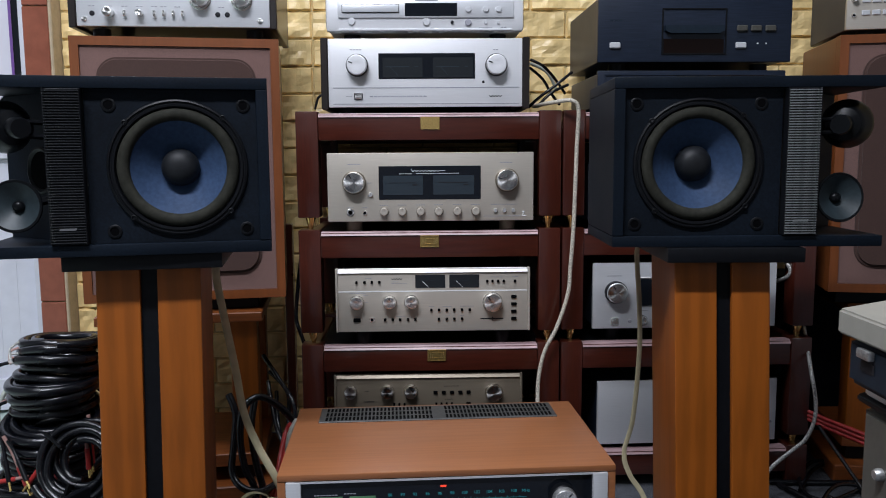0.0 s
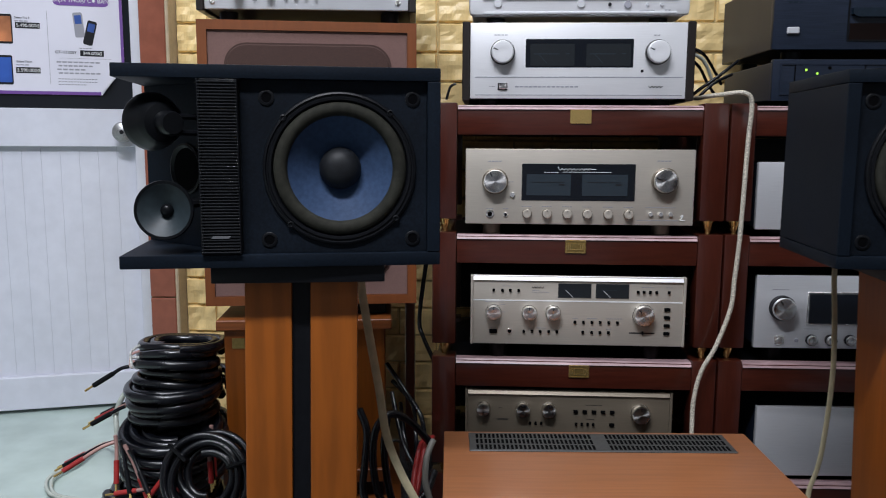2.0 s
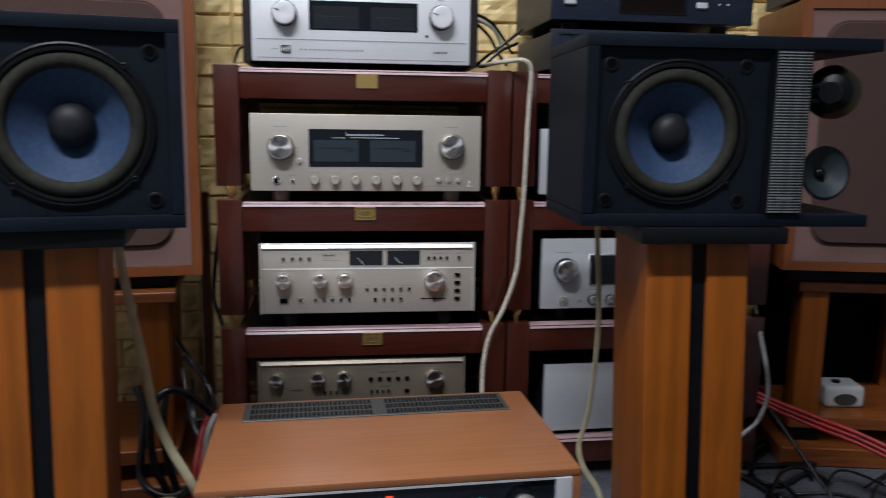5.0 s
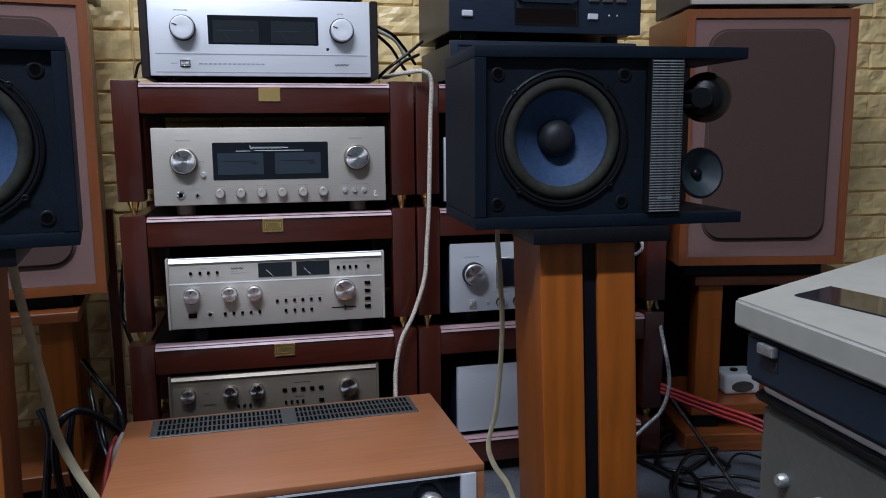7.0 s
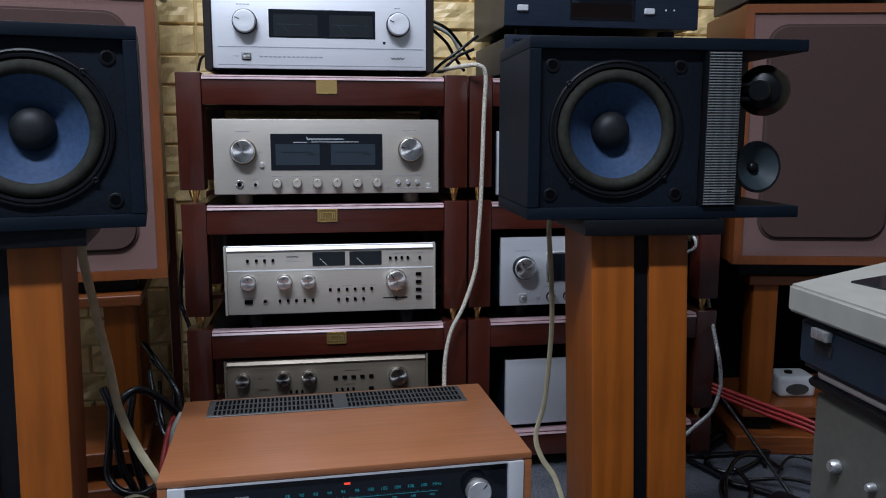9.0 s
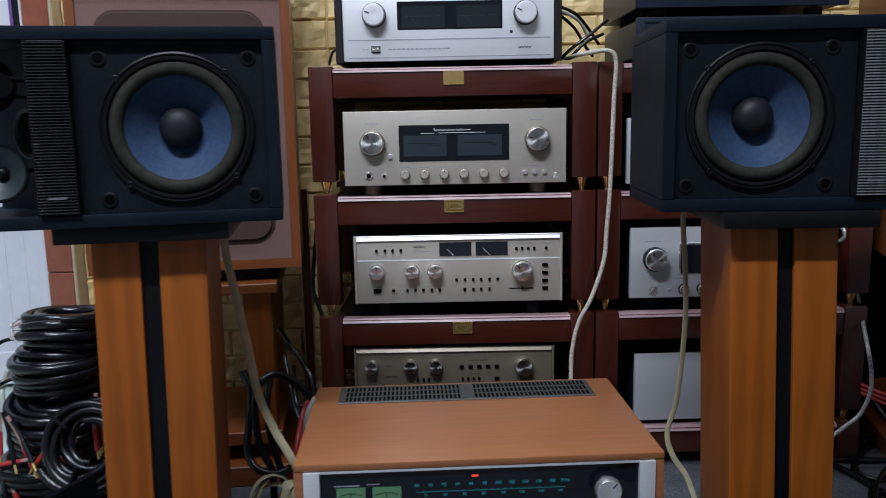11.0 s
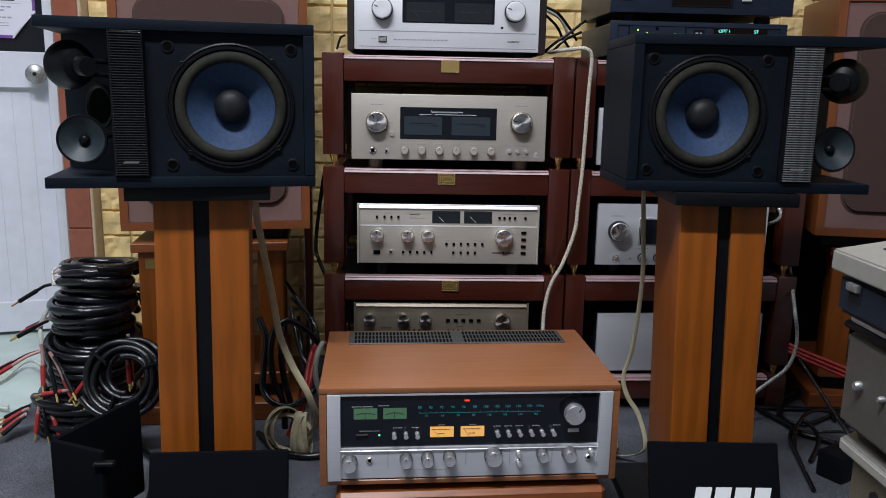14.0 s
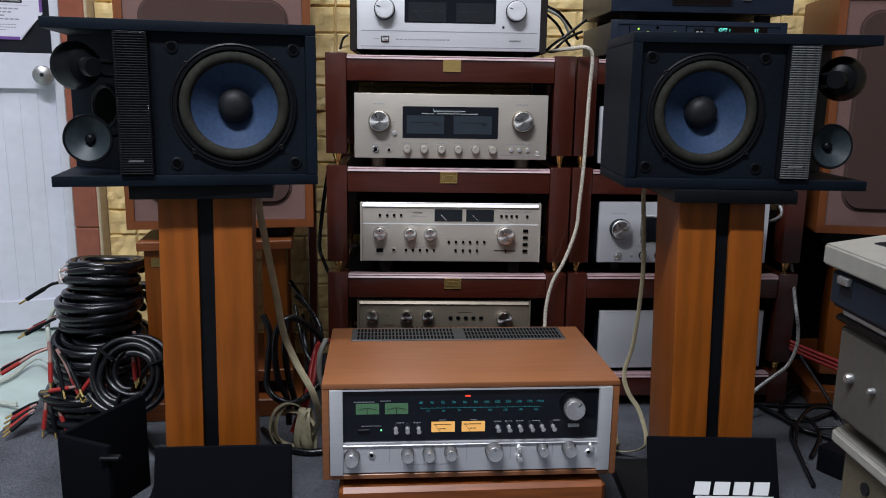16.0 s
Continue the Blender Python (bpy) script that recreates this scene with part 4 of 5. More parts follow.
    corner = [b.verts.new((xx, 0.012, zz)) for xx in (x0, x1) for zz in (0.018, H - 0.018)]
    for c in corner:
        near = sorted(rim, key=lambda v: (v.co - c.co).length)[:2]
        b.faces.new((near[0], near[1], c))
    bmesh.ops.recalc_face_normals(b, faces=b.faces[:])
    bmesh.ops.solidify(b, geom=b.faces[:], thickness=0.012)
    shift = 0.012 - min(v.co.y for v in b.verts)
    bmesh.ops.translate(b, verts=b.verts[:], vec=(0, shift, 0))
    part("baffle", b, "black_baffle", t, "matt black baffle")
    wall = part("port_wall", bm_prism_xy([(f(0.16), 0.016), (f(0.172), 0.016), (f(0.02), 0.178), (f(0.002), 0.178)], 0.018, H - 0.018), "black_vinyl", t, "slanting black inner wall")
    d = Vector((f(0.002) - f(0.16), 0.162, 0)).normalized()
    nrm = Vector((-d.y, d.x, 0))
    if (nrm.x > 0) != flip:
        nrm = -nrm
    pc = Vector((f(0.16 - 0.158 * 0.56), 0.016 + 0.162 * 0.56, 0.128))
    pm = dir_mat(pc, nrm)
    port = part("port", bm_lathe([(0.036, 0), (0.037, 0.003), (0.034, 0.004), (0.03, 0.001), (0.03, 0.0004)], pm, 32), "gloss_black", wall, "round moulded port ring")
    part("port_hole", bm_lathe([(0.03, 0.0008), (0, 0.0008)], pm, 24), "void", port)
    # driver
    P = at_front(cx, 0.012, cz)
    drv = part("woofer", bm_lathe([(0.102, -0.001), (0.103, 0.002), (0.1018, 0.0046), (0.0995, 0.0056), (0.0982, 0.0034), (0.0965, 0.0034), (0.0952, 0.0054), (0.092, 0.0052), (0.0904, 0.0024), (0.0892, -0.004)], P, 64), "black", t, "round woofer with pressed black frame")
    part("surround", bm_lathe([(0.0802 + 0.009 * math.cos(math.pi * k / 14), 0.0002 + 0.0082 * math.sin(math.pi * k / 14)) for k in range(14)] + [(0.071, -0.0008), (0.0702, -0.003)], P, 96), "surround", drv, "aged grey foam surround")
    part("cone", bm_lathe([(0.0713, -0.0012), (0.063, -0.008), (0.051, -0.0172), (0.038, -0.026), (0.03, -0.031), (0.024, -0.0335)], P, 64), "cone", drv, "blue paper cone")
    part("dust_cap", bm_lathe([(0.0288, -0.031), (0.0284, -0.023), (0.0262, -0.016), (0.0215, -0.0098), (0.014, -0.0058), (0.007, -0.0044), (0, -0.004)], P, 40), "cap", drv, "black dust cap with dimple")
    for k in range(4):
        a = radians(48 + 90 * k)
        sc = part("fixing_tab", bm_lathe([(0.0045, 0.001), (0.0045, 0.0058), (0.003, 0.0064), (0.002, 0.005), (0, 0.005)], P @ pose(0.1005 * math.cos(a), 0.1005 * math.sin(a), 0), 14), "black", drv)
    for gx in (0.193, 0.387):
        for gz in (0.036, 0.225):
            so = part("grille_socket", bm_lathe([(0.0105, 0), (0.0105, 0.0014), (0.0095, 0.002), (0.0072, 0.002), (0.0068, 0.0006), (0, 0.0006)], at_front(f(gx), 0.012, gz), 20), "black", t)
            part("hole", bm_lathe([(0.0062, 0.0009), (0, 0.0009)], at_front(f(gx), 0.012, gz), 16), "void", so)
    # slatted column
    sx0, sx1 = sorted((f(0.106), f(0.1575)))
    col = part("slat_column", bm_box(sx0 + 0.003, sx1 - 0.003, -0.002, 0.014, 0.0185, H - 0.0185, 0.001, 1), "black", t, "black louvred column")
    nsl = 56
    # the mirrored monitor's slats carry their highlight in the colour
    slat = mesh_of("slat", bm_box(sx0 + 0.001, sx1 - 0.001, -0.0068, -0.001, -0.0009, 0.0009, 0.0008, 3), "slat_lit" if flip else "slat")
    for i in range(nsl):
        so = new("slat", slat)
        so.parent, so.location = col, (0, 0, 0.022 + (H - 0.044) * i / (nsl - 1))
    part("maker_mark", bm_prism([((sx0 + sx1) / 2 + a, b_) for a, b_ in ((-0.0125, 0.0405), (0.0105, 0.0405), (0.0125, 0.0435), (-0.0105, 0.0435))], -0.0078, -0.006), "dim_silver", col, "small silver emblem bar")
    for xx in (sx0, sx1 - 0.0022):
        part("column_edge", bm_box(xx, xx + 0.0022, -0.0062, 0.012, 0.0185, H - 0.0185, 0.0008, 1), "black", col)
    # tweeter that faces the front
    sg = -1 if flip else 1
    tp, td = Vector((f(0.066 if flip else 0.058), 0.01, 0.077)), Vector((-0.1 * sg, -1, 0.08)).normalized()
    M_ = dir_mat(tp, td)
    tw = part("tweeter", bm_lathe([(0.0, -0.04), (0.02, -0.04), (0.021, -0.02), (0.024, -0.016), (0.037, -0.003), (0.0395, 0.002), (0.0385, 0.004), (0.035, 0.0035)], M_, 40), "gloss_black", t, "round cone tweeter on a bracket")
    part("tweeter_cone", bm_lathe([(0.0355, 0.003), (0.032, 0.0005), (0.022, -0.006), (0.012, -0.0115), (0.008, -0.0135)], M_, 40), "tweeter", tw, "grey cone")
    part("tweeter_cap", bm_lathe([(0.0085, -0.0135), (0.0085, -0.009), (0.007, -0.006), (0.004, -0.004), (0, -0.0035)], M_, 24), "gloss_black", tw)
    part("bracket", bm_sweep([tp - td * 0.03, tp + Vector((0.02 * sg, 0.045, 0.004)), Vector((f(0.112), 0.07, 0.086))], 0.007, 8, 4), "black", tw)
    # tweeter that faces the wall, seen from behind
    tp, td = Vector((f(0.045), 0.045, 0.193)), Vector((-0.55 * sg, 0.83, 0.05)).normalized()
    M_ = dir_mat(tp, td)
    tw = part("tweeter", bm_lathe([(0.0, -0.056), (0.014, -0.056), (0.0155, -0.052), (0.0155, -0.03), (0.026, -0.026), (0.029, -0.021), (0.031, -0.014), (0.037, 0.004), (0.0395, 0.014), (0.039, 0.018), (0.034, 0.016), (0.01, 0.004), (0, 0.003)], M_, 40), "gloss_black", t, "round tweeter turned to the wall")
    for dz in (-0.012, 0.009):
        part("bracket", bm_sweep([tp - td * 0.045 + Vector((0, 0, dz)), Vector((f(0.11), 0.045, 0.19 + dz)), Vector((f(0.135), 0.05, 0.19 + dz))], 0.004, 8, 4), "black", tw)
    return t


def bm_prism_xy(outline, z0, z1):
    b = bm_prism([(x, y) for x, y in outline], z0, z1)
    for v in b.verts:
        v.co = (v.co.x, v.co.z, v.co.y)
    bmesh.ops.recalc_face_normals(b, faces=b.faces[:])
    return b


LS_YAW, RS_YAW = 11.0, -2.5
LS = pose(-0.498, 1.27, 0.6475, 0, 0, LS_YAW)
RS = pose(0.455, 1.356, 0.6475, 0, 0, RS_YAW)
monitor(LS, False, "black bookshelf loudspeaker, grille off, blue woofer, on wooden stand")
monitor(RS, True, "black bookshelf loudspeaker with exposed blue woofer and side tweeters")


def speaker_stand(m, label, halves, plate, lean):
    """Hollow wooden column in two halves with a black channel, plates at head and foot; it leans back a little."""
    t = thing("speaker_stand", m, label, "speaker stand", "wooden loudspeaker stands")
    x0, x1, x2, x3 = halves
    D = 0.16

    def column(bm):
        for v in bm.verts:
            v.co.x += lean * (0.623 - v.co.z)
            v.co.y -= 0.045 * (0.623 - v.co.z)
        return bm

    part("top_plate", bm_box(plate[0], plate[1], -0.035, 0.19, 0.6235, 0.6468, 0.002, 2), "black", t, "black top plate")
    part("left_half", column(bm_box(x0, x1 - 0.0005, 0, D, 0.03, 0.623, 0.0022, 3)), "cherry", t, "cherry veneer half column")
    part("right_half", column(bm_box(x2 + 0.0005, x3, 0, D, 0.03, 0.623, 0.0022, 3)), "cherry", t, "cherry veneer half column")
    part("channel", column(bm_box(x1, x2, 0.008, D - 0.008, 0.03, 0.623)), "black", t, "black recessed cable channel")
    part("base_plate", bm_box(-0.135, 0.135, -0.08, 0.19, 0.004, 0.0295, 0.002, 2), "black", t, "black foot plate")
    return t


speaker_stand(pose(-0.279, 1.36, 0, 0, 0, 9), "cherry wooden loudspeaker stand with black channel and plates", (-0.0785, -0.0125, 0.0125, 0.0795), (-0.118, 0.117), -0.012)
speaker_stand(pose(0.642, 1.372, 0, 0, 0, -3), "cherry wooden loudspeaker stand with black centre channel", (-0.08, -0.0115, 0.0115, 0.0735), (-0.1, 0.115), 0.02)


# ---- receiver on its block ----
REC = pose(0.191, 1.302, 0.113, 0, 0, 2.5)
rv = thing("receiver", REC, "vintage stereo receiver in walnut case with lit dial", "receiver")
W, H, D = 0.53, 0.181, 0.323
F = 0.014
part("case_top", bm_box(-W / 2, W / 2, -0.006, D, F + H - 0.0105, F + H, 0.0025, 2), "walnut", rv, "walnut veneer top")
for s_ in (-1, 1):
    part("case_side", bm_box(min(s_ * W / 2, s_ * (W / 2 - 0.0125)), max(s_ * W / 2, s_ * (W / 2 - 0.0125)), -0.005, D, F, F + H - 0.011, 0.002, 2), "walnut", rv)
part("case_bottom", bm_box(-W / 2 + 0.013, W / 2 - 0.013, -0.004, D, F, F + 0.009, 0.001, 1), "walnut", rv)
part("chassis", bm_box(-W / 2 + 0.014, W / 2 - 0.014, 0.012, D - 0.005, F + 0.0095, F + H - 0.0115), "black", rv)
X = lambda x: (x - 599) * 0.000511
Z = lambda y: F + H - 0.0065 - (y - 247) * 0.0005
for s_ in (-1, 1):
    x0, x1 = sorted((s_ * 0.2515, s_ * (0.2515 - 0.023)))
    part("side_trim", bm_box(x0, x1, -0.009, 0.012, F + 0.01, F + H - 0.0115, 0.0012, 2), "silver", rv, "bright aluminium trim")
part("dial_glass", bm_box(X(136), X(1060), -0.001, 0.012, Z(457), Z(260), 0.001, 1), "display", rv, "black glass tuning dial")
part("dial_frame", bm_frame(X(132), X(1066), Z(463), Z(257), -0.006, 0.012, 0.003), "silver", rv)
lo = part("control_panel", bm_box(X(128), X(1068), -0.003, 0.012, F + 0.011, Z(469), 0.001, 1), "silver", rv, "brushed aluminium control panel")
part("ledge", bm_box(X(134), X(1064), -0.0065, 0.0, Z(470), Z(465), 0.001, 1), "silver", rv)
for a in (196, 296):
    mt = part("tuning_meter", bm_box(X(a), X(a + 80), -0.0016, 0, Z(352), Z(312)), "meter_green", rv, "green lit tuning meter")
    part("needle", bm_box(X(a + 38), X(a + 40), -0.0022, -0.001, Z(350), Z(330)), "ink", mt)
    part("scale", bm_sweep([(X(a + 8), -0.002, Z(335)), (X(a + 40), -0.002, Z(328)), (X(a + 72), -0.002, Z(335))], 0.0004, 5, 4), "ink", mt)
for a in (457, 563):
    mt = part("power_meter", bm_box(X(a), X(a + 82), -0.0016, 0, Z(423), Z(384)), "meter_amber", rv, "amber lit power meter")
    b = bm_box(-0.0003, 0.0003, -0.0022, -0.001, 0, 0.016)
    b.transform(pose(X(a + 30), 0, Z(421)) @ pose(0, 0, 0, 0, -35, 0))
    part("needle", b, "ink", mt)
    lettering(mt, [(X(a + 8), X(a + 70), Z(394), 0.0014), (X(a + 28), X(a + 52), Z(410), 0.0014)], "ink", -0.0021)
for i, tx in enumerate(("88", "90", "92", "94", "96", "98", "100", "102", "104", "106", "108", "MHz")):
    words("dial_number", tx, 0.0068, "dial", rv, pose(X(420 + 38 * i), -0.0015, Z(316)), align="CENTER")
for i, tx in enumerate(("54", "60", "70", "80", "100", "120", "140", "160")):
    words("dial_number", tx, 0.0055, "dial", rv, pose(X(445 + 54 * i), -0.0015, Z(346)), align="CENTER")
bm = None
for i in range(22):
    bm = bm_box(X(420 + 19 * i), X(421 + 19 * i), -0.0014, 0, Z(331), Z(327), bm=bm)
bm = bm_box(X(418), X(840), -0.0014, 0, Z(333), Z(332), bm=bm)
part("dial_ticks", bm, "dial", rv, soft=False)
part("pointer", bm_box(X(574), X(592), -0.0016, 0, Z(291), Z(285)), "led_red", rv, "red tuning pointer")
part("lamp", bm_lathe([(0.0016, 0), (0.0016, 0.0015), (0, 0.002)], at_front(X(283), -0.001, Z(412)), 10), "led_green", rv)
kn = knob("tuning_knob", rv, X(952), Z(331), 0.0195, 0.026, "satin", ring="black", tilt=40)
for cx in (334, 374, 413, 690, 729, 768, 809, 847, 886):
    lv = part("toggle", bm_lathe([(0.0042, 0), (0.0042, 0.004), (0.003, 0.006), (0.0036, 0.014), (0.0042, 0.016), (0, 0.0165)], at_front(X(cx), -0.001, Z(408)), 14), "satin", rv)
part("push_bar", bm_box(X(203), X(245), -0.003, 0, Z(424), Z(408), 0.0008, 1), "black", rv)
part("maker_plate", bm_box(X(940), X(980), -0.002, 0, Z(414), Z(400), 0.0006, 1), "silver", rv, "small silver maker plate")
lettering(rv, [(X(c - 14), X(c + 14), Z(386), 0.0013) for c in (350, 408, 690, 729, 768, 826, 900)] + [(X(215), X(285), Z(396), 0.0012), (X(485), X(510), Z(378), 0.0012), (X(592), X(617), Z(378), 0.0012), (X(190), X(262), Z(306), 0.0014), (X(280), X(318), Z(303), 0.0014)], "greyink", -0.0016)
for cx, cy, r in ((182, 507, 27), (375, 500, 22), (449, 498, 22), (525, 495, 22), (678, 493, 32), (850, 490, 20), (945, 489, 25)):
    knob("control_knob", rv, X(cx), Z(cy), r * 0.00047, 0.022, "satin", y=-0.003, skirt=0.0015)
for cx, cy in ((766, 484), (768, 519), (1022, 482)):
    part("toggle", bm_lathe([(0.0055, 0), (0.0055, 0.004), (0.0035, 0.006), (0.0045, 0.018), (0, 0.019)], at_front(X(cx), -0.003, Z(cy)), 14), "satin", rv)
jack(rv, X(250), Z(504), 0.006, -0.003)
jack(rv, X(1017), Z(509), 0.006, -0.003)
lettering(rv, [(X(c - 20), X(c + 20), Z(477), 0.0012) for c in (182, 375, 449, 525, 678, 850, 945)] + [(X(240), X(266), Z(482), 0.0012), (X(372), X(525), Z(543), 0.0008), (X(736), X(738), Z(500), 0.03), (X(886), X(888), Z(500), 0.03), (X(312), X(314), Z(505), 0.03), (X(582), X(584), Z(500), 0.03)], "greyink", -0.0036)
# vent with slots at the back of the top
zt = F + H
part("vent_plate", bm_box(-0.222, 0.222, D - 0.092, D - 0.012, zt - 0.001, zt + 0.0022, 0.001, 1), "vent_grey", rv, "dark metal vent plate")
slot = mesh_of("vent_slot", bm_box(0, 0.0042, 0, 0.018, 0, 0.0005), "void", False)
vp = bpy.data.objects["vent_plate"]
for half in (-0.21, 0.014):
    for i in range(28):
        for j in range(3):
            x0 = half + 0.0072 * i
            y0 = D - 0.086 + 0.0245 * j
            so = new("vent_slot", slot)
            so.parent, so.location = vp, (x0, y0, zt + 0.0023)
for x in (-0.21, 0.21):
    for y in (0.05, 0.28):
        part("foot", bm_lathe([(0, 0), (0.016, 0), (0.018, F - 0.0005), (0, F - 0.0005)], pose(x, y, 0), 16), "black", rv)
block = solid("wooden_block", bm_box(-0.243, 0.243, -0.012, 0.32, 0, 0.109, 0.008, 1), "cherry_flat", "low varnished wooden block carrying the receiver", "block", m=pose(0.197, 1.302, 0.004, 0, 0, 3))


# ---- loudspeaker grilles put down on the floor ----
def grille_frame(name, m, W, H, label, logo=False):
    t = thing(name, m, label, "speaker grille", "taken-off loudspeaker grilles")
    part("cloth_panel", bm_box(-W / 2, W / 2, 0, 0.012, 0, H, 0.004, 3), "cloth_black", t)
    part("inner_frame", bm_frame(-W / 2 + 0.004, W / 2 - 0.004, 0.004, H - 0.004, 0.0125, 0.024, 0.02), "black", t)
    if logo:
        lg = part("emblem", bm_prism([(-0.05, 0.0), (0.085, 0.0), (0.09, 0.008), (-0.045, 0.008)], -0.002, 0.001), "letter", t, "white emblem of plain blocks")
        lg.matrix_basis = pose(0.012, 0, H - 0.108)
        for i in range(4):
            bmk = bm_prism([(0.006, 0), (0.033, 0), (0.038, 0.022), (0.011, 0.022)], -0.002, 0.001)
            bmk.transform(pose(-0.056 + 0.0345 * i, 0, 0.01))
            part("emblem_block", bmk, "letter", lg)
    return t


grille_frame("speaker_grille", pose(-0.235, 1.2, 0.031, -17, 0, 3), 0.23, 0.185, "black cloth loudspeaker grille leaning on the stand foot")
grille_frame("speaker_grille", pose(0.612, 1.195, 0.031, -22, 0, -2), 0.228, 0.2, "black cloth grille with white emblem leaning on stand", True)
vg = thing("folded_grille", pose(-0.539, 1.31, 0.004), "folded black cloth grille standing open on the carpet", "speaker grille")
for ang, L_ in ((-24, 0.115), (67, 0.21)):
    b = bm_box(0, L_, -0.006, 0.006, 0, 0.2, 0.004, 2)
    b.transform(pose(0, 0, 0, 0, 0, ang))
    part("wing", b, "cloth_black", vg)
part("clip", bm_box(0.09, 0.125, -0.058, -0.044, 0.176, 0.184, 0.002, 1), "gloss_black", vg)


# ---- cables ----
def cable(name, pts, r, mat, label, flat=1.0, side=None, seg=12, steps=8, group=""):
    return solid(name, bm_sweep(pts, r, seg, steps, flat, side=side), mat, label, "cable", group)


cable("speaker_cable", [(-0.215, 1.56, 0.64), (-0.224, 1.550, 0.591), (-0.213, 1.550, 0.51), (-0.195, 1.550, 0.405), (-0.182, 1.550, 0.32), (-0.157, 1.550, 0.253), (-0.124, 1.550, 0.186), (-0.118, 1.6, 0.1), (-0.16, 1.68, 0.03)], 0.007, "beige_cable", "flat beige speaker cable hanging behind the stand", 0.28, (1, 0.25, 0))
cable("power_cable", [(0.43, 2.2, 0.93), (0.425, 2.02, 0.912), (0.431, 1.930, 0.911), (0.454, 1.890, 0.913), (0.484, 1.868, 0.914), (0.499, 1.868, 0.893), (0.497, 1.872, 0.813), (0.492, 1.872, 0.637), (0.486, 1.872, 0.547), (0.481, 1.872, 0.483), (0.456, 1.872, 0.405), (0.430, 1.872, 0.353), (0.417, 1.870, 0.300), (0.412, 1.860, 0.244), (0.41, 1.83, 0.12), (0.44, 1.8, 0.02)], 0.0046, "braid", "thick cream braided cable hanging down the rack front")
cable("speaker_cable", [(0.57, 1.585, 0.64), (0.562, 1.600, 0.611), (0.568, 1.600, 0.518), (0.571, 1.600, 0.418), (0.561, 1.600, 0.283), (0.545, 1.600, 0.214), (0.557, 1.600, 0.168), (0.586, 1.600, 0.121), (0.6, 1.59, 0.05), (0.56, 1.63, 0.015), (0.5, 1.66, 0.02)], 0.0052, "beige_cable", "flat beige speaker cable beside the second stand", 0.28, (1, 0.2, 0))
cable("power_cable", [(0.95, 2.0, 0.6), (1.010, 1.950, 0.544), (1.018, 1.950, 0.504), (0.985, 2.1, 0.45)], 0.0048, "braid_silver", "silver braided power cable behind the rack")
cable("power_cable", [(1.09, 2.0, 0.37), (1.043, 1.86, 0.292), (1.05, 1.850, 0.235), (1.05, 1.850, 0.188), (1.032, 1.850, 0.142), (0.998, 1.850, 0.112), (0.95, 1.840, 0.078), (0.88, 1.8, 0.03), (0.8, 1.74, 0.014)], 0.0044, "braid_silver", "silver braided power cable curving to the floor")
for k in range(3):
    cable("speaker_cable", [(1.04, 1.97, 0.196 - 0.009 * k), (1.08, 1.9, 0.18 - 0.0095 * k), (1.135, 1.8, 0.17 - 0.0105 * k), (1.195, 1.7, 0.159 - 0.0105 * k), (1.3, 1.6, 0.11 - 0.01 * k), (1.42, 1.5, 0.02 + 0.002 * k)], 0.0048, "red", "thick red speaker cable crossing above the floor")
cable("floor_cable", [(0.957, 1.916, 0.012), (1.007, 1.911, 0.012), (1.100, 1.904, 0.012), (1.194, 1.904, 0.012), (1.311, 1.921, 0.012), (1.426, 1.925, 0.012)], 0.006, "rubber", "black cable lying across the carpet")
cable("floor_cable", [(1.194, 1.904, 0.012), (1.188, 1.974, 0.020), (1.132, 1.993, 0.030), (1.063, 1.932, 0.020), (1.035, 1.845, 0.012), (1.067, 1.805, 0.012), (1.138, 1.841, 0.012), (1.202, 1.884, 0.012)], 0.0045, "rubber", "thin dark cable looped on the carpet")
cable("floor_cable", [(0.995, 1.897, 0.012), (1.023, 1.815, 0.012), (1.037, 1.751, 0.012), (1.067, 1.721, 0.012), (1.106, 1.673, 0.012)], 0.007, "rubber", "black cable with gold ring on the carpet")
cable("floor_cable", [(0.971, 1.651, 0.012), (1.016, 1.740, 0.030), (1.094, 1.829, 0.035), (1.168, 1.862, 0.020), (1.189, 1.803, 0.012)], 0.0045, "rubber", "thin dark cable looped on the carpet")
cable("floor_cable", [(0.925, 1.477, 0.012), (0.966, 1.630, 0.014), (0.994, 1.723, 0.020), (1.057, 1.784, 0.030), (1.055, 1.708, 0.020), (0.984, 1.606, 0.012)], 0.005, "rubber", "tangled black cable on the carpet")
cable("floor_cable", [(1.030, 1.861, 0.012), (1.105, 1.956, 0.020), (1.172, 1.998, 0.020), (1.199, 1.957, 0.012), (1.160, 1.826, 0.012)], 0.005, "rubber", "tangled black cable on the carpet")
for i in range(7):
    a = 1.05 + 0.07 * i
    cable("floor_cable", [(a + random.uniform(-0.05, 0.05), 1.75 + random.uniform(-0.12, 0.06), 0.010 + 0.003 * i), (a + 0.12, 1.72 + random.uniform(-0.1, 0.1), 0.03 + 0.004 * i), (a + 0.2, 1.62 + random.uniform(-0.1, 0.1), 0.02), (a + 0.1, 1.52 + random.uniform(-0.1, 0.05), 0.011), (a + 0.25, 1.45, 0.011)], random.choice((0.003, 0.004)), "rubber", "thin black cable in a tangle on the carpet")
solid("aerial_rod", bm_sweep([(1.066, 1.86, 0.168), (1.083, 1.7, 0.085), (1.098, 1.58, 0.02)], 0.0042, 12, 4), "rubber", "thin black rod leaning against the stool", "rod")
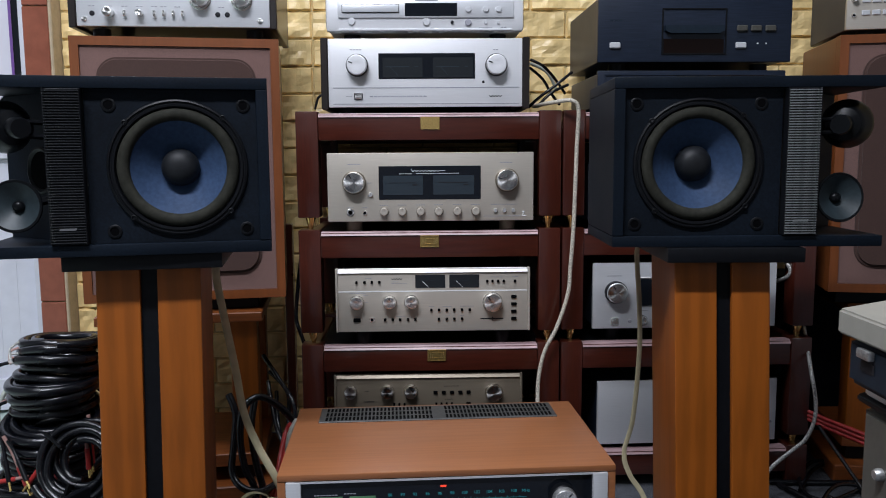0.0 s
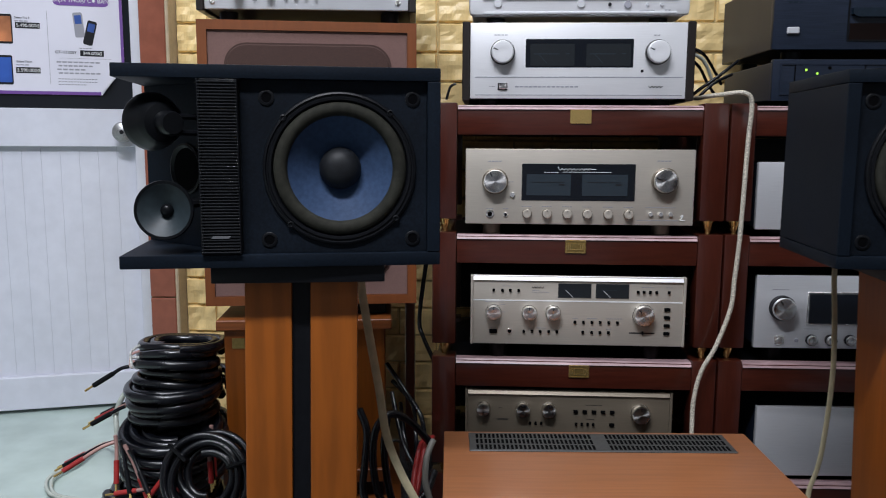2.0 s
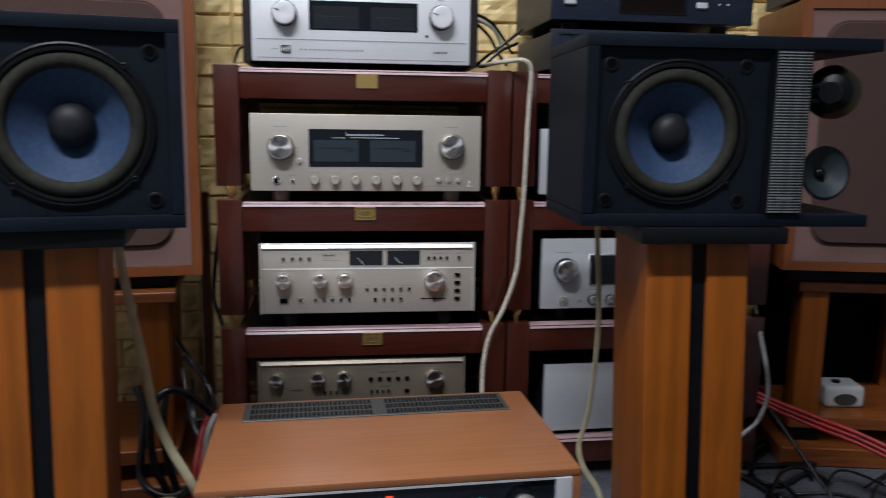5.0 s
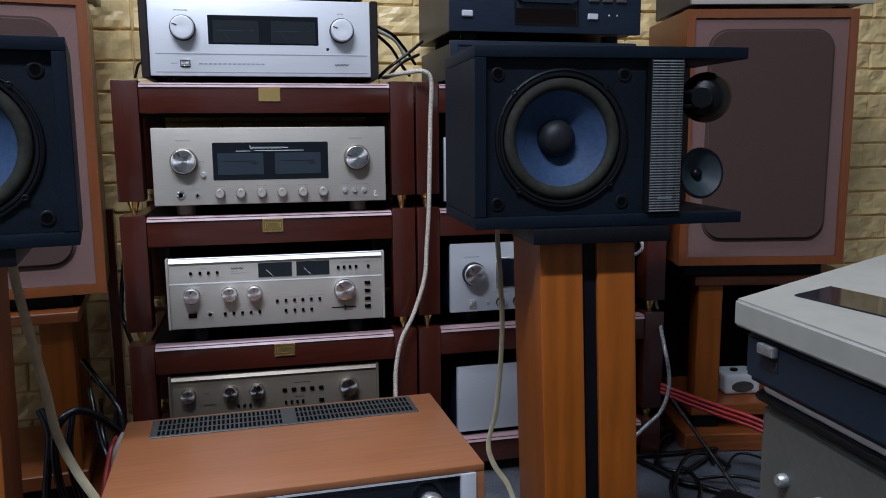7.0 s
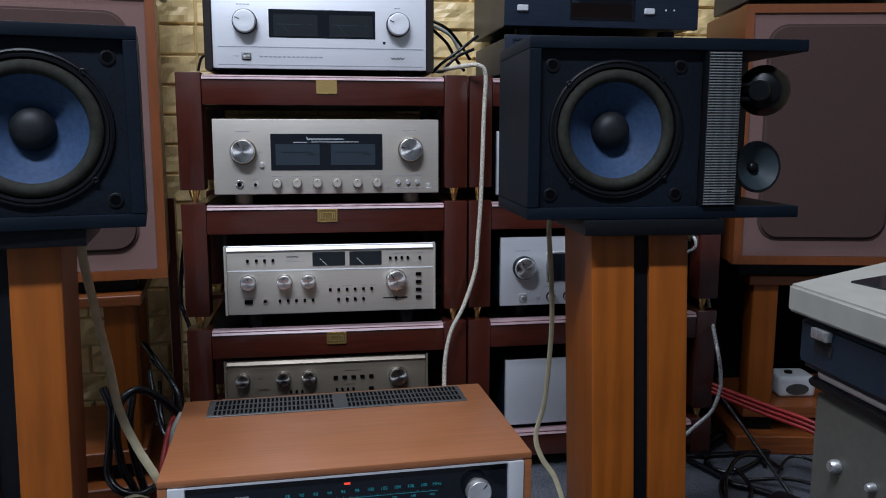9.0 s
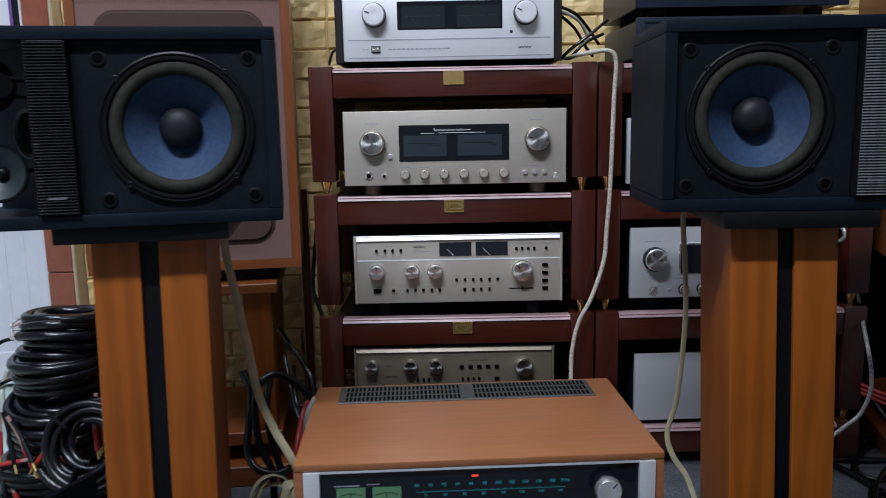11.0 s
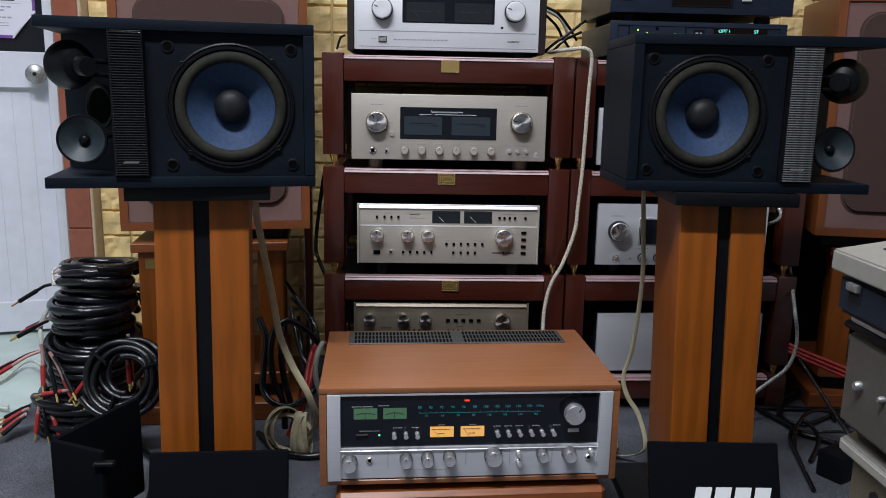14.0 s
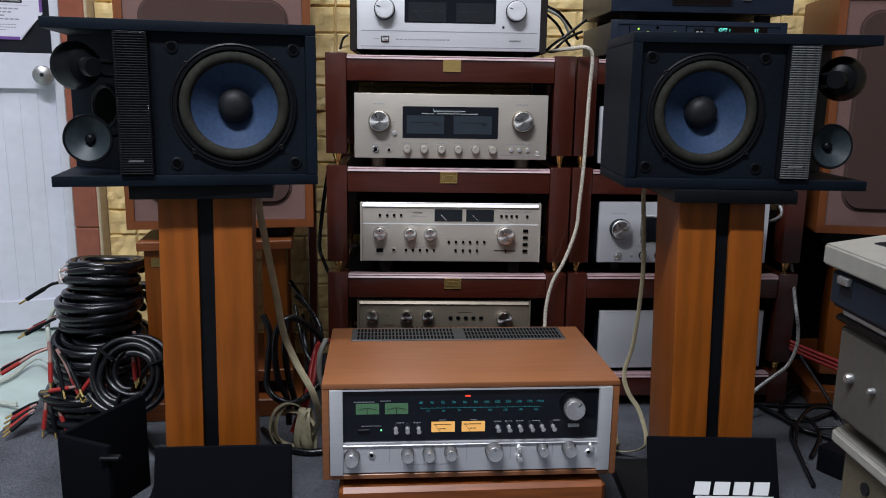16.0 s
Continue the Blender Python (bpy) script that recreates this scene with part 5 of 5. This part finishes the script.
solid("adaptor", bm_box(-0.05, 0.05, -0.03, 0.03, 0, 0.06, 0.006, 2), "black", "black mains adaptor lying on the carpet", "adaptor", m=pose(1.03, 1.56, 0.004, 0, 0, 30))

# behind the left stand: loops of cable, red flat cable, ivory tube
for k, pts in enumerate([
    [(-0.123, 1.780, 0.218), (-0.157, 1.750, 0.270), (-0.191, 1.720, 0.299), (-0.219, 1.700, 0.281), (-0.228, 1.700, 0.225), (-0.221, 1.700, 0.157), (-0.202, 1.700, 0.110), (-0.2, 1.7, 0.05)],
    [(-0.205, 1.740, 0.284), (-0.209, 1.720, 0.229), (-0.202, 1.720, 0.160), (-0.189, 1.720, 0.103), (-0.18, 1.72, 0.06)],
    [(-0.263, 1.760, 0.293), (-0.245, 1.740, 0.254), (-0.247, 1.720, 0.194), (-0.247, 1.700, 0.145), (-0.221, 1.680, 0.119), (-0.178, 1.680, 0.113), (-0.131, 1.700, 0.143), (-0.113, 1.750, 0.172)],
    [(-0.238, 2.000, 0.317), (-0.189, 1.950, 0.267), (-0.151, 1.900, 0.228), (-0.142, 1.880, 0.166)],
    [(-0.228, 2.020, 0.271), (-0.179, 1.980, 0.232), (-0.163, 1.900, 0.183), (-0.162, 1.880, 0.115)],
    [(-0.205, 1.980, 0.231), (-0.188, 1.900, 0.183), (-0.168, 1.860, 0.124)],
    [(-0.224, 1.980, 0.257), (-0.202, 1.920, 0.200), (-0.177, 1.860, 0.161), (-0.151, 1.840, 0.133)],
]):
    cable("power_cable", pts, 0.0075 if k < 3 else 0.005, "rubber", "black cable looped behind the loudspeaker stand")
cable("power_cable", [(-0.145, 2.100, 0.600), (-0.158, 2.100, 0.521), (-0.172, 2.100, 0.399), (-0.160, 2.080, 0.357), (-0.130, 2.000, 0.325)], 0.005, "rubber", "black cable hanging beside the rack post")
for k in range(2):
    cable("speaker_cable", [(-0.135 + 0.011 * k, 1.86, 0.2), (-0.143 + 0.0100 * k, 1.780, 0.212), (-0.151 + 0.0100 * k, 1.740, 0.176), (-0.157 + 0.0090 * k, 1.700, 0.130 + 0.0010 * k), (-0.19 + 0.01 * k, 1.68, 0.04)], 0.0055, "red", "red flat speaker cable beside the receiver")
cable("antenna_tube", [(-0.114, 1.720, 0.248), (-0.124, 1.690, 0.226), (-0.125, 1.670, 0.185), (-0.112, 1.660, 0.140), (-0.1, 1.65, 0.06)], 0.006, "ivory", "ivory tube bending down beside the receiver")
cable("floor_cable", [(-0.271, 1.751, 0.014), (-0.209, 1.660, 0.014), (-0.154, 1.632, 0.014), (-0.105, 1.637, 0.014)], 0.007, "rubber", "black cable lying under the receiver block")
cable("floor_cable", [(-0.547, 1.724, 0.012), (-0.486, 1.636, 0.012), (-0.427, 1.582, 0.012)], 0.007, "rubber", "black cable running to the stand foot")

# hank of flat cable on the carpet
hank = thing("cable_hank", pose(*(-0.175, 1.664, 0.004)), "beige flat cable wound into a loose hank", "cable")
for k, (rx, rz, yaw, dx, dz, dy) in enumerate(((0.05, 0.062, 20, -0.02, 0.066, 0), (0.046, 0.06, 35, -0.015, 0.064, 0.012), (0.02, 0.056, 60, 0.012, 0.062, -0.015), (0.024, 0.058, 75, 0.02, 0.063, -0.012), (0.06, 0.05, -10, -0.01, 0.054, 0.01), (0.028, 0.056, 85, 0.028, 0.06, -0.006))):
    ring = [(rx * math.cos(a), 0, rz * math.sin(a)) for a in [2 * math.pi * i / 12 for i in range(13)]]
    b = bm_sweep([tuple(0.85 * c for c in v) for v in ring], 0.0085, 8, 4, 0.25, side=(0, 1, 0))
    b.transform(pose(dx, dy, dz * 0.87, random.uniform(-12, 12), 0, yaw))
    part("winding", b, "beige_cable", hank)
for k in range(3):
    cable("floor_cable", [(0.47 + 0.01 * k, 1.63 + 0.03 * k, 0.02), (0.51, 1.6 + 0.03 * k, 0.05 - 0.012 * k), (0.545, 1.62 + 0.02 * k, 0.045), (0.55, 1.66, 0.02), (0.5, 1.68 + 0.01 * k, 0.014)], 0.0085, "beige_cable", "beige flat cable bunched on the carpet", 0.3)


def coil(name, m, R, r, turns, layers, label, group="", squash=1.0):
    """Cable wound in a coil, layer on layer."""
    t = thing(name, m, label, "cable coil", group)
    for j in range(layers):
        pts = []
        n = 40
        rj = R + random.uniform(-0.11, 0.08) * R
        ox, oy = random.uniform(-0.009, 0.009), random.uniform(-0.008, 0.008)
        ph = random.uniform(0, 6)
        tilt = random.uniform(-0.09, 0.09)
        for i in range(int(n * turns) + 1):
            a = 2 * math.pi * i / n + ph
            rr = rj - r * 1.9 * (i / n) + 0.003 * math.sin(2.3 * a + j)
            pts.append((ox + rr * math.cos(a), (oy + rr * math.sin(a)) * squash, r + j * r * 1.85 + tilt * rr * math.cos(a + ph) + 0.0015 * math.sin(3 * a)))
        part("winding", bm_sweep(pts, r, 12, 1, smooth=False), "rubber", t)
    return t


def lead(t, p, d, L, mat, bend=(0, 0, -0.02)):
    """A cable end: coloured sleeve and a gold pin."""
    p, d, bend = Vector(p), Vector(d).normalized(), Vector(bend)
    e = p + d * L + bend
    ld = part("lead", bm_sweep([p, p + d * L * 0.5 + bend * 0.25, e], 0.0038, 11, 5), "pink" if mat == "red" else "rubber", t)
    dd = (e - p - d * L * 0.5 - bend * 0.25).normalized()
    part("sleeve", bm_sweep([e, e + dd * 0.02, e + dd * 0.045], 0.0052, 11, 3), mat, ld, "red plug sleeve" if mat == "red" else "")
    part("pin", bm_sweep([e + dd * 0.045, e + dd * 0.055, e + dd * 0.064], 0.0024, 6, 2), "gold", ld)


G = "coils of black speaker cable"
c1 = coil("cable_coil", pose(-0.69, 1.84, 0.004), 0.118, 0.0105, 2.0, 5, "thick black speaker cable coiled at the bottom of a pile", G)
c2 = coil("cable_coil", pose(-0.672, 1.845, 0.118, 15, 3, 0), 0.106, 0.0105, 2.6, 6, "black speaker cable coil with red and black plugs", G)
c3 = coil("cable_coil", pose(-0.662, 1.85, 0.24, 4, -3, 0), 0.1, 0.0102, 1.6, 4, "black speaker cable coil lying in a pile", G)
c4 = coil("cable_coil", pose(-0.658, 1.85, 0.307, -9, 2, 0), 0.096, 0.0102, 1.9, 5, "black speaker cable coil on top of the pile", G)
c5 = coil("cable_coil", pose(*(-0.546, 1.690, 0.174)) @ pose(0, 0, 0, 64, 0, 4), 0.086, 0.0078, 2.7, 2, "black speaker cable coil leaning against the pile", G)
for d in ((-1, -0.25, -0.1), (-1, -0.4, -0.05), (-0.9, -0.6, 0.0)):
    lead(c2, (-0.1, -0.03, 0.09), d, 0.07, "red" if d[1] != -0.4 else "black")
for k in range(4):
    lead(c2, (-0.08 + 0.011 * k, -0.078 - 0.006 * k, 0.14 - 0.006 * k), (0.15 + 0.22 * k, -0.2 - 0.08 * (k % 2), -1), 0.045 + 0.012 * (k % 3), "red" if k % 2 == 0 else "black", (0, -0.012, 0))
for k in range(3):
    lead(c2, (0.05 + 0.015 * k, -0.11, 0.11 - 0.01 * k), (-0.5, -0.25, -0.7), 0.04, "red" if k != 1 else "black", (0, 0, 0))
for k in range(2):
    lead(c2, (0.0, -0.125, 0.055), (-1, -0.1, -0.2 - 0.15 * k), 0.025, "red" if k == 0 else "black", (0, 0, 0))
for k in range(3):
    lead(c2, (0.105, -0.05 - 0.01 * k, 0.16), (0.1, -0.3, -1), 0.06, "red" if k != 1 else "black", (0, 0, 0))
for k in range(5):
    lead(c1, (-0.11, -0.07 - 0.006 * k, 0.07 - 0.004 * k), (-1, -0.25 - 0.15 * k, -0.06 - 0.05 * k), 0.014, "red" if k % 2 else "black", (0, 0, -0.004))
for k in range(3):
    lead(c1, (-0.075 + 0.01 * k, -0.1, 0.085), (0.25 * k - 0.1, -0.2, -1), 0.02 + 0.008 * k, "red" if k != 1 else "black", (0, 0, 0))
for k in range(3):
    lead(c3, (-0.105, -0.02 + 0.012 * k, 0.03), (-1, -0.3 + 0.2 * k, -0.25), 0.03, "red" if k == 1 else "black", (0, 0, -0.004))
lead(c4, (-0.085, -0.06, 0.04), (-1, -0.2, -0.1), 0.03, "black", (0, 0, -0.012))
for k in range(5):
    part("tie_wire", bm_sweep([(-0.062, -0.066, 0.085 - 0.012 * k), (-0.078, -0.07, 0.07 - 0.006 * k), (-0.07, -0.078, 0.04)], 0.0028, 6, 4), "pink" if k % 2 else "braid_silver", c4)
for a in (20, 140, 255):
    part("cable_tie", bm_box(0.045, 0.092, -0.003, 0.003, -0.002, 0.042, 0.001, 1), "gloss_black", c5).matrix_basis = pose(0, 0, 0, 0, 0, a)
cable("clear_cable", [(-0.72, 1.86, 0.24), (-0.766, 1.860, 0.292), (-0.791, 1.840, 0.255), (-0.785, 1.820, 0.213), (-0.78, 1.83, 0.1)], 0.0055, "clear", "clear-jacketed cable arching out of the pile")
for k in range(2):
    cable("clear_cable", [(-0.74, 1.82, 0.1), (-1.000, 2.203, 0.030), (-1.040 + 0.0090 * k, 2.103 + 0.0010 * k, 0.012), (-1.057 + 0.0110 * k, 2.018 + 0.0010 * k, 0.012), (-1.007 + 0.0100 * k, 1.937 + 0.0010 * k, 0.012), (-0.916 + -0.0080 * k, 1.897 + 0.0160 * k, 0.012)], 0.004, "clear", "clear-jacketed speaker cable lying on the tiles")

# dark red batten by the wall
solid("wooden_batten", bm_box(-0.215, -0.192, 2.19, 2.22, 0.004, 0.62, 0.002, 1), "mahogany_up", "narrow dark red wooden batten standing by the wall", "batten")
for pts in ([(0.416, 2.050, 1.025), (0.449, 2.050, 1.008), (0.485, 2.100, 0.983), (0.519, 2.150, 0.952)], [(0.416, 2.050, 1.005), (0.451, 2.080, 0.981), (0.475, 2.100, 0.949), (0.500, 2.120, 0.922)], [(0.508, 2.000, 0.989), (0.469, 1.980, 0.959), (0.429, 1.980, 0.930), (0.406, 2.000, 0.908)], [(0.503, 2.020, 0.962), (0.459, 2.000, 0.941), (0.426, 2.000, 0.908)]):
    cable("signal_cable", pts, 0.0035, "rubber", "thin black cable behind the amplifiers")
cable("signal_cable", [(0.423, 2.100, 1.022), (0.468, 2.120, 1.002), (0.496, 2.140, 0.959)], 0.004, "clear", "pale green cable behind the amplifiers")
cable("signal_cable", [(-0.111, 2.100, 0.912), (-0.102, 2.100, 0.940), (-0.089, 2.100, 0.948)], 0.003, "rubber", "thin dark cable behind the amplifier")

# small white router on the lower board of the stool
rt = thing("router", pose(1.338, 2.015, 0.1145, 0, 0, -8), "small white plastic router with grey speaker mesh", "router")
b = bm_box(-0.048, 0.048, -0.035, 0.045, 0, 0.055, 0.013, 4)
part("body", b, "white_plastic", rt)
part("mesh_patch", bm_lathe([(0.03, 0), (0.027, 0.003), (0, 0.0035)], pose(0, -0.0345, 0.022, 88) @ Matrix.Diagonal((1, 0.5, 1, 1)), 20), "vent_grey", rt)
part("stub", bm_lathe([(0.01, 0.0545), (0.01, 0.06), (0, 0.06)], pose(-0.01, 0.0, 0), 14), "black", rt)

# ---- instrument case on its cabinet ----
A = Vector((0.535, 0.822, 0))


def plan_prism(off, z0, z1, bevel=0.004):
    pts = [(0.535 + off, 0.822 - off * 1.35), (0.90, 1.03 - off * 1.15), (1.16, 0.62), (0.98, 0.47), (0.53 + off, 0.56)]
    b = bm_prism_xy(pts, z0, z1)
    bmesh.ops.bevel(b, geom=b.edges[:], offset=bevel, segments=3, affect="EDGES")
    return b


case = thing("instrument_case", pose(0, 0, 0), "ivory-topped instrument case with slate blue band", "instrument")
lid = part("lid", plan_prism(0, 0.629, 0.652, 0.0025), "ivory", case, "ivory enamelled lid")
w0, w1, w2 = (Vector(v[:2]) for v in ((0.588, 0.817, 0.652), (0.641, 0.840, 0.652), (0.601, 0.740, 0.652)))
wd = (w2 - w0) * 2.2
part("lid_window", bm_prism_xy([tuple(w0), tuple(w1), tuple(w1 + wd), tuple(w0 + wd)], 0.6515, 0.6535), "display", lid, "black glass window")
part("band", plan_prism(0.006, 0.585, 0.6285, 0.006), "slate", case, "slate blue painted band")
lt = part("latch", bm_box(-0.005, 0.001, -0.01, 0.01, -0.0042, 0.0042, 0.0015, 2), "dark_knurl", case, "nickel push latch")
lt.matrix_basis = pose(0.539, 0.778, 0.6195)
part("latch_shadow_gap", bm_box(0.5395, 0.5425, 0.768, 0.789, 0.603, 0.612), "ink", case)
part("collar", plan_prism(0.016, 0.577, 0.5845, 0.002), "silver", case, "bright metal collar")
part("seal", plan_prism(0.012, 0.57, 0.5765, 0.002), "black", case, "black rubber seal")
body = part("body", plan_prism(0.015, 0.462, 0.5695, 0.008), "grey_paint", case, "warm grey painted body")
for p, r in (((0.549, 0.764, 0.517), 0.0055), ((0.549, 0.722, 0.519), 0.0036)):
    part("bolt", bm_lathe([(r, 0), (r, 0.004), (r * 0.7, 0.007), (0, 0.0075)], pose(*p) @ pose(0, 0, 0, 0, -90, 0), 14), "dark_knurl", body)
part("socket_recess", bm_box(0.542, 0.55, 0.575, 0.625, 0.475, 0.51, 0.002, 1), "ink", body)
cab = thing("low_cabinet", pose(0, 0, 0), "khaki painted metal cabinet under the instrument case", "cabinet")
part("carcass", plan_prism(0.028, 0.006, 0.43, 0.004), "khaki", cab)
part("top_edge", plan_prism(0.018, 0.4305, 0.447, 0.004), "ivory", cab, "cream top edging")
part("lock", bm_lathe([(0.007, 0), (0.007, 0.003), (0, 0.0035)], pose(0.5625, 0.735, 0.405) @ pose(0, 0, 0, 0, -90, 0), 14), "ink", cab)
part("hinge_plate", bm_box(0.5585, 0.5635, 0.675, 0.705, 0.355, 0.385, 0.001, 1), "ivory", cab)
part("feet_plate", bm_box(0.6, 0.9, 0.6, 0.75, 0.0, 0.006), "black", cab)
part("lining", plan_prism(0.05, 0.4475, 0.4615, 0.002), "black", cab)

# ---- brick cladding ----
BW, BH, GAP = 0.2, 0.0745, 0.004
SEAM, ROW0 = -0.144, 1.12 - 14 * 0.0745


def brick_mesh(seed, w):
    """A foam brick with rounded edges and a hewn face."""
    b = bmesh.new()
    nx, nz = 13, 7
    g = []
    for j in range(nz + 1):
        row = []
        for i in range(nx + 1):
            u = (0, 0.02, 0.98, 1)[(0 if i == 0 else 1 if i == 1 else 2 if i == nx - 1 else 3)] if i in (0, 1, nx - 1, nx) else i / nx
            v = (0, 0.05, 0.95, 1)[(0 if j == 0 else 1 if j == 1 else 2 if j == nz - 1 else 3)] if j in (0, 1, nz - 1, nz) else j / nz
            edge = min(i, nx - i, j, nz - j)
            p = Vector((u * w * 14 + seed * 7.3, v * BH * 14, seed * 3.1))
            hgt = 0.0 if edge < 0.5 else 0.006 + 0.007 * noise.noise(p * 0.8) + 0.011 * abs(noise.noise(p * 1.9))
            row.append(b.verts.new((u * (w - GAP), -hgt, v * (BH - GAP))))
        g.append(row)
    for j in range(nz):
        for i in range(nx):
            b.faces.new((g[j][i], g[j][i + 1], g[j + 1][i + 1], g[j + 1][i]))
    me = mesh_of("brick", b, "brick", False)
    return me


FULL = [brick_mesh(i, BW) for i in range(6)]
HALF = [brick_mesh(i + 20, BW / 2) for i in range(4)]
near, count, rest = [], 0, []
for r in range(0, 39):
    z = ROW0 + r * BH - (0.0745 if ROW0 > 0.07 else 0)
    if z < 0 or z > 2.92:
        continue
    spans = []
    x = SEAM
    if r % 2:
        spans.append((x, BW / 2)); x += BW / 2
    while x < 3.1:
        spans.append((x, BW)); x += BW
    x = SEAM
    if not r % 2:
        x -= BW / 2; spans.append((x, BW / 2))
    while x - BW > -0.83:
        x -= BW; spans.append((x, BW))
    if x - BW / 2 > -0.83:
        x -= BW / 2; spans.append((x, BW / 2))
    if x > -0.815:
        spans.append((-0.826, x + 0.826))
    for x0, w_ in spans:
        (near if 0.3 < z < 1.35 and -0.9 < x0 < 2.2 and len(near) < 300 else rest).append((x0, z, w_))
for i, (x0, z, w_) in enumerate(near):
    ob = new("brick", (FULL if w_ == BW else HALF)[(i * 7 + 3) % (6 if w_ == BW else 4)])
    ob.parent, ob.location = wall_north, (x0, WALL_Y + 0.012, z)
    if w_ < BW / 2:
        ob.scale = (w_ / (BW / 2), 1, 1)
b = bmesh.new()
for i, (x0, z, w_) in enumerate(rest):
    n0 = len(b.verts)
    b.from_mesh((FULL if w_ == BW else HALF)[(i * 5 + 1) % (6 if w_ == BW else 4)])
    b.verts.ensure_lookup_table()
    for v in b.verts[n0:]:
        v.co += Vector((x0, WALL_Y + 0.012, z))
tagged(part("brick_field", b, "brick", wall_north, soft=False), kind="stuff")
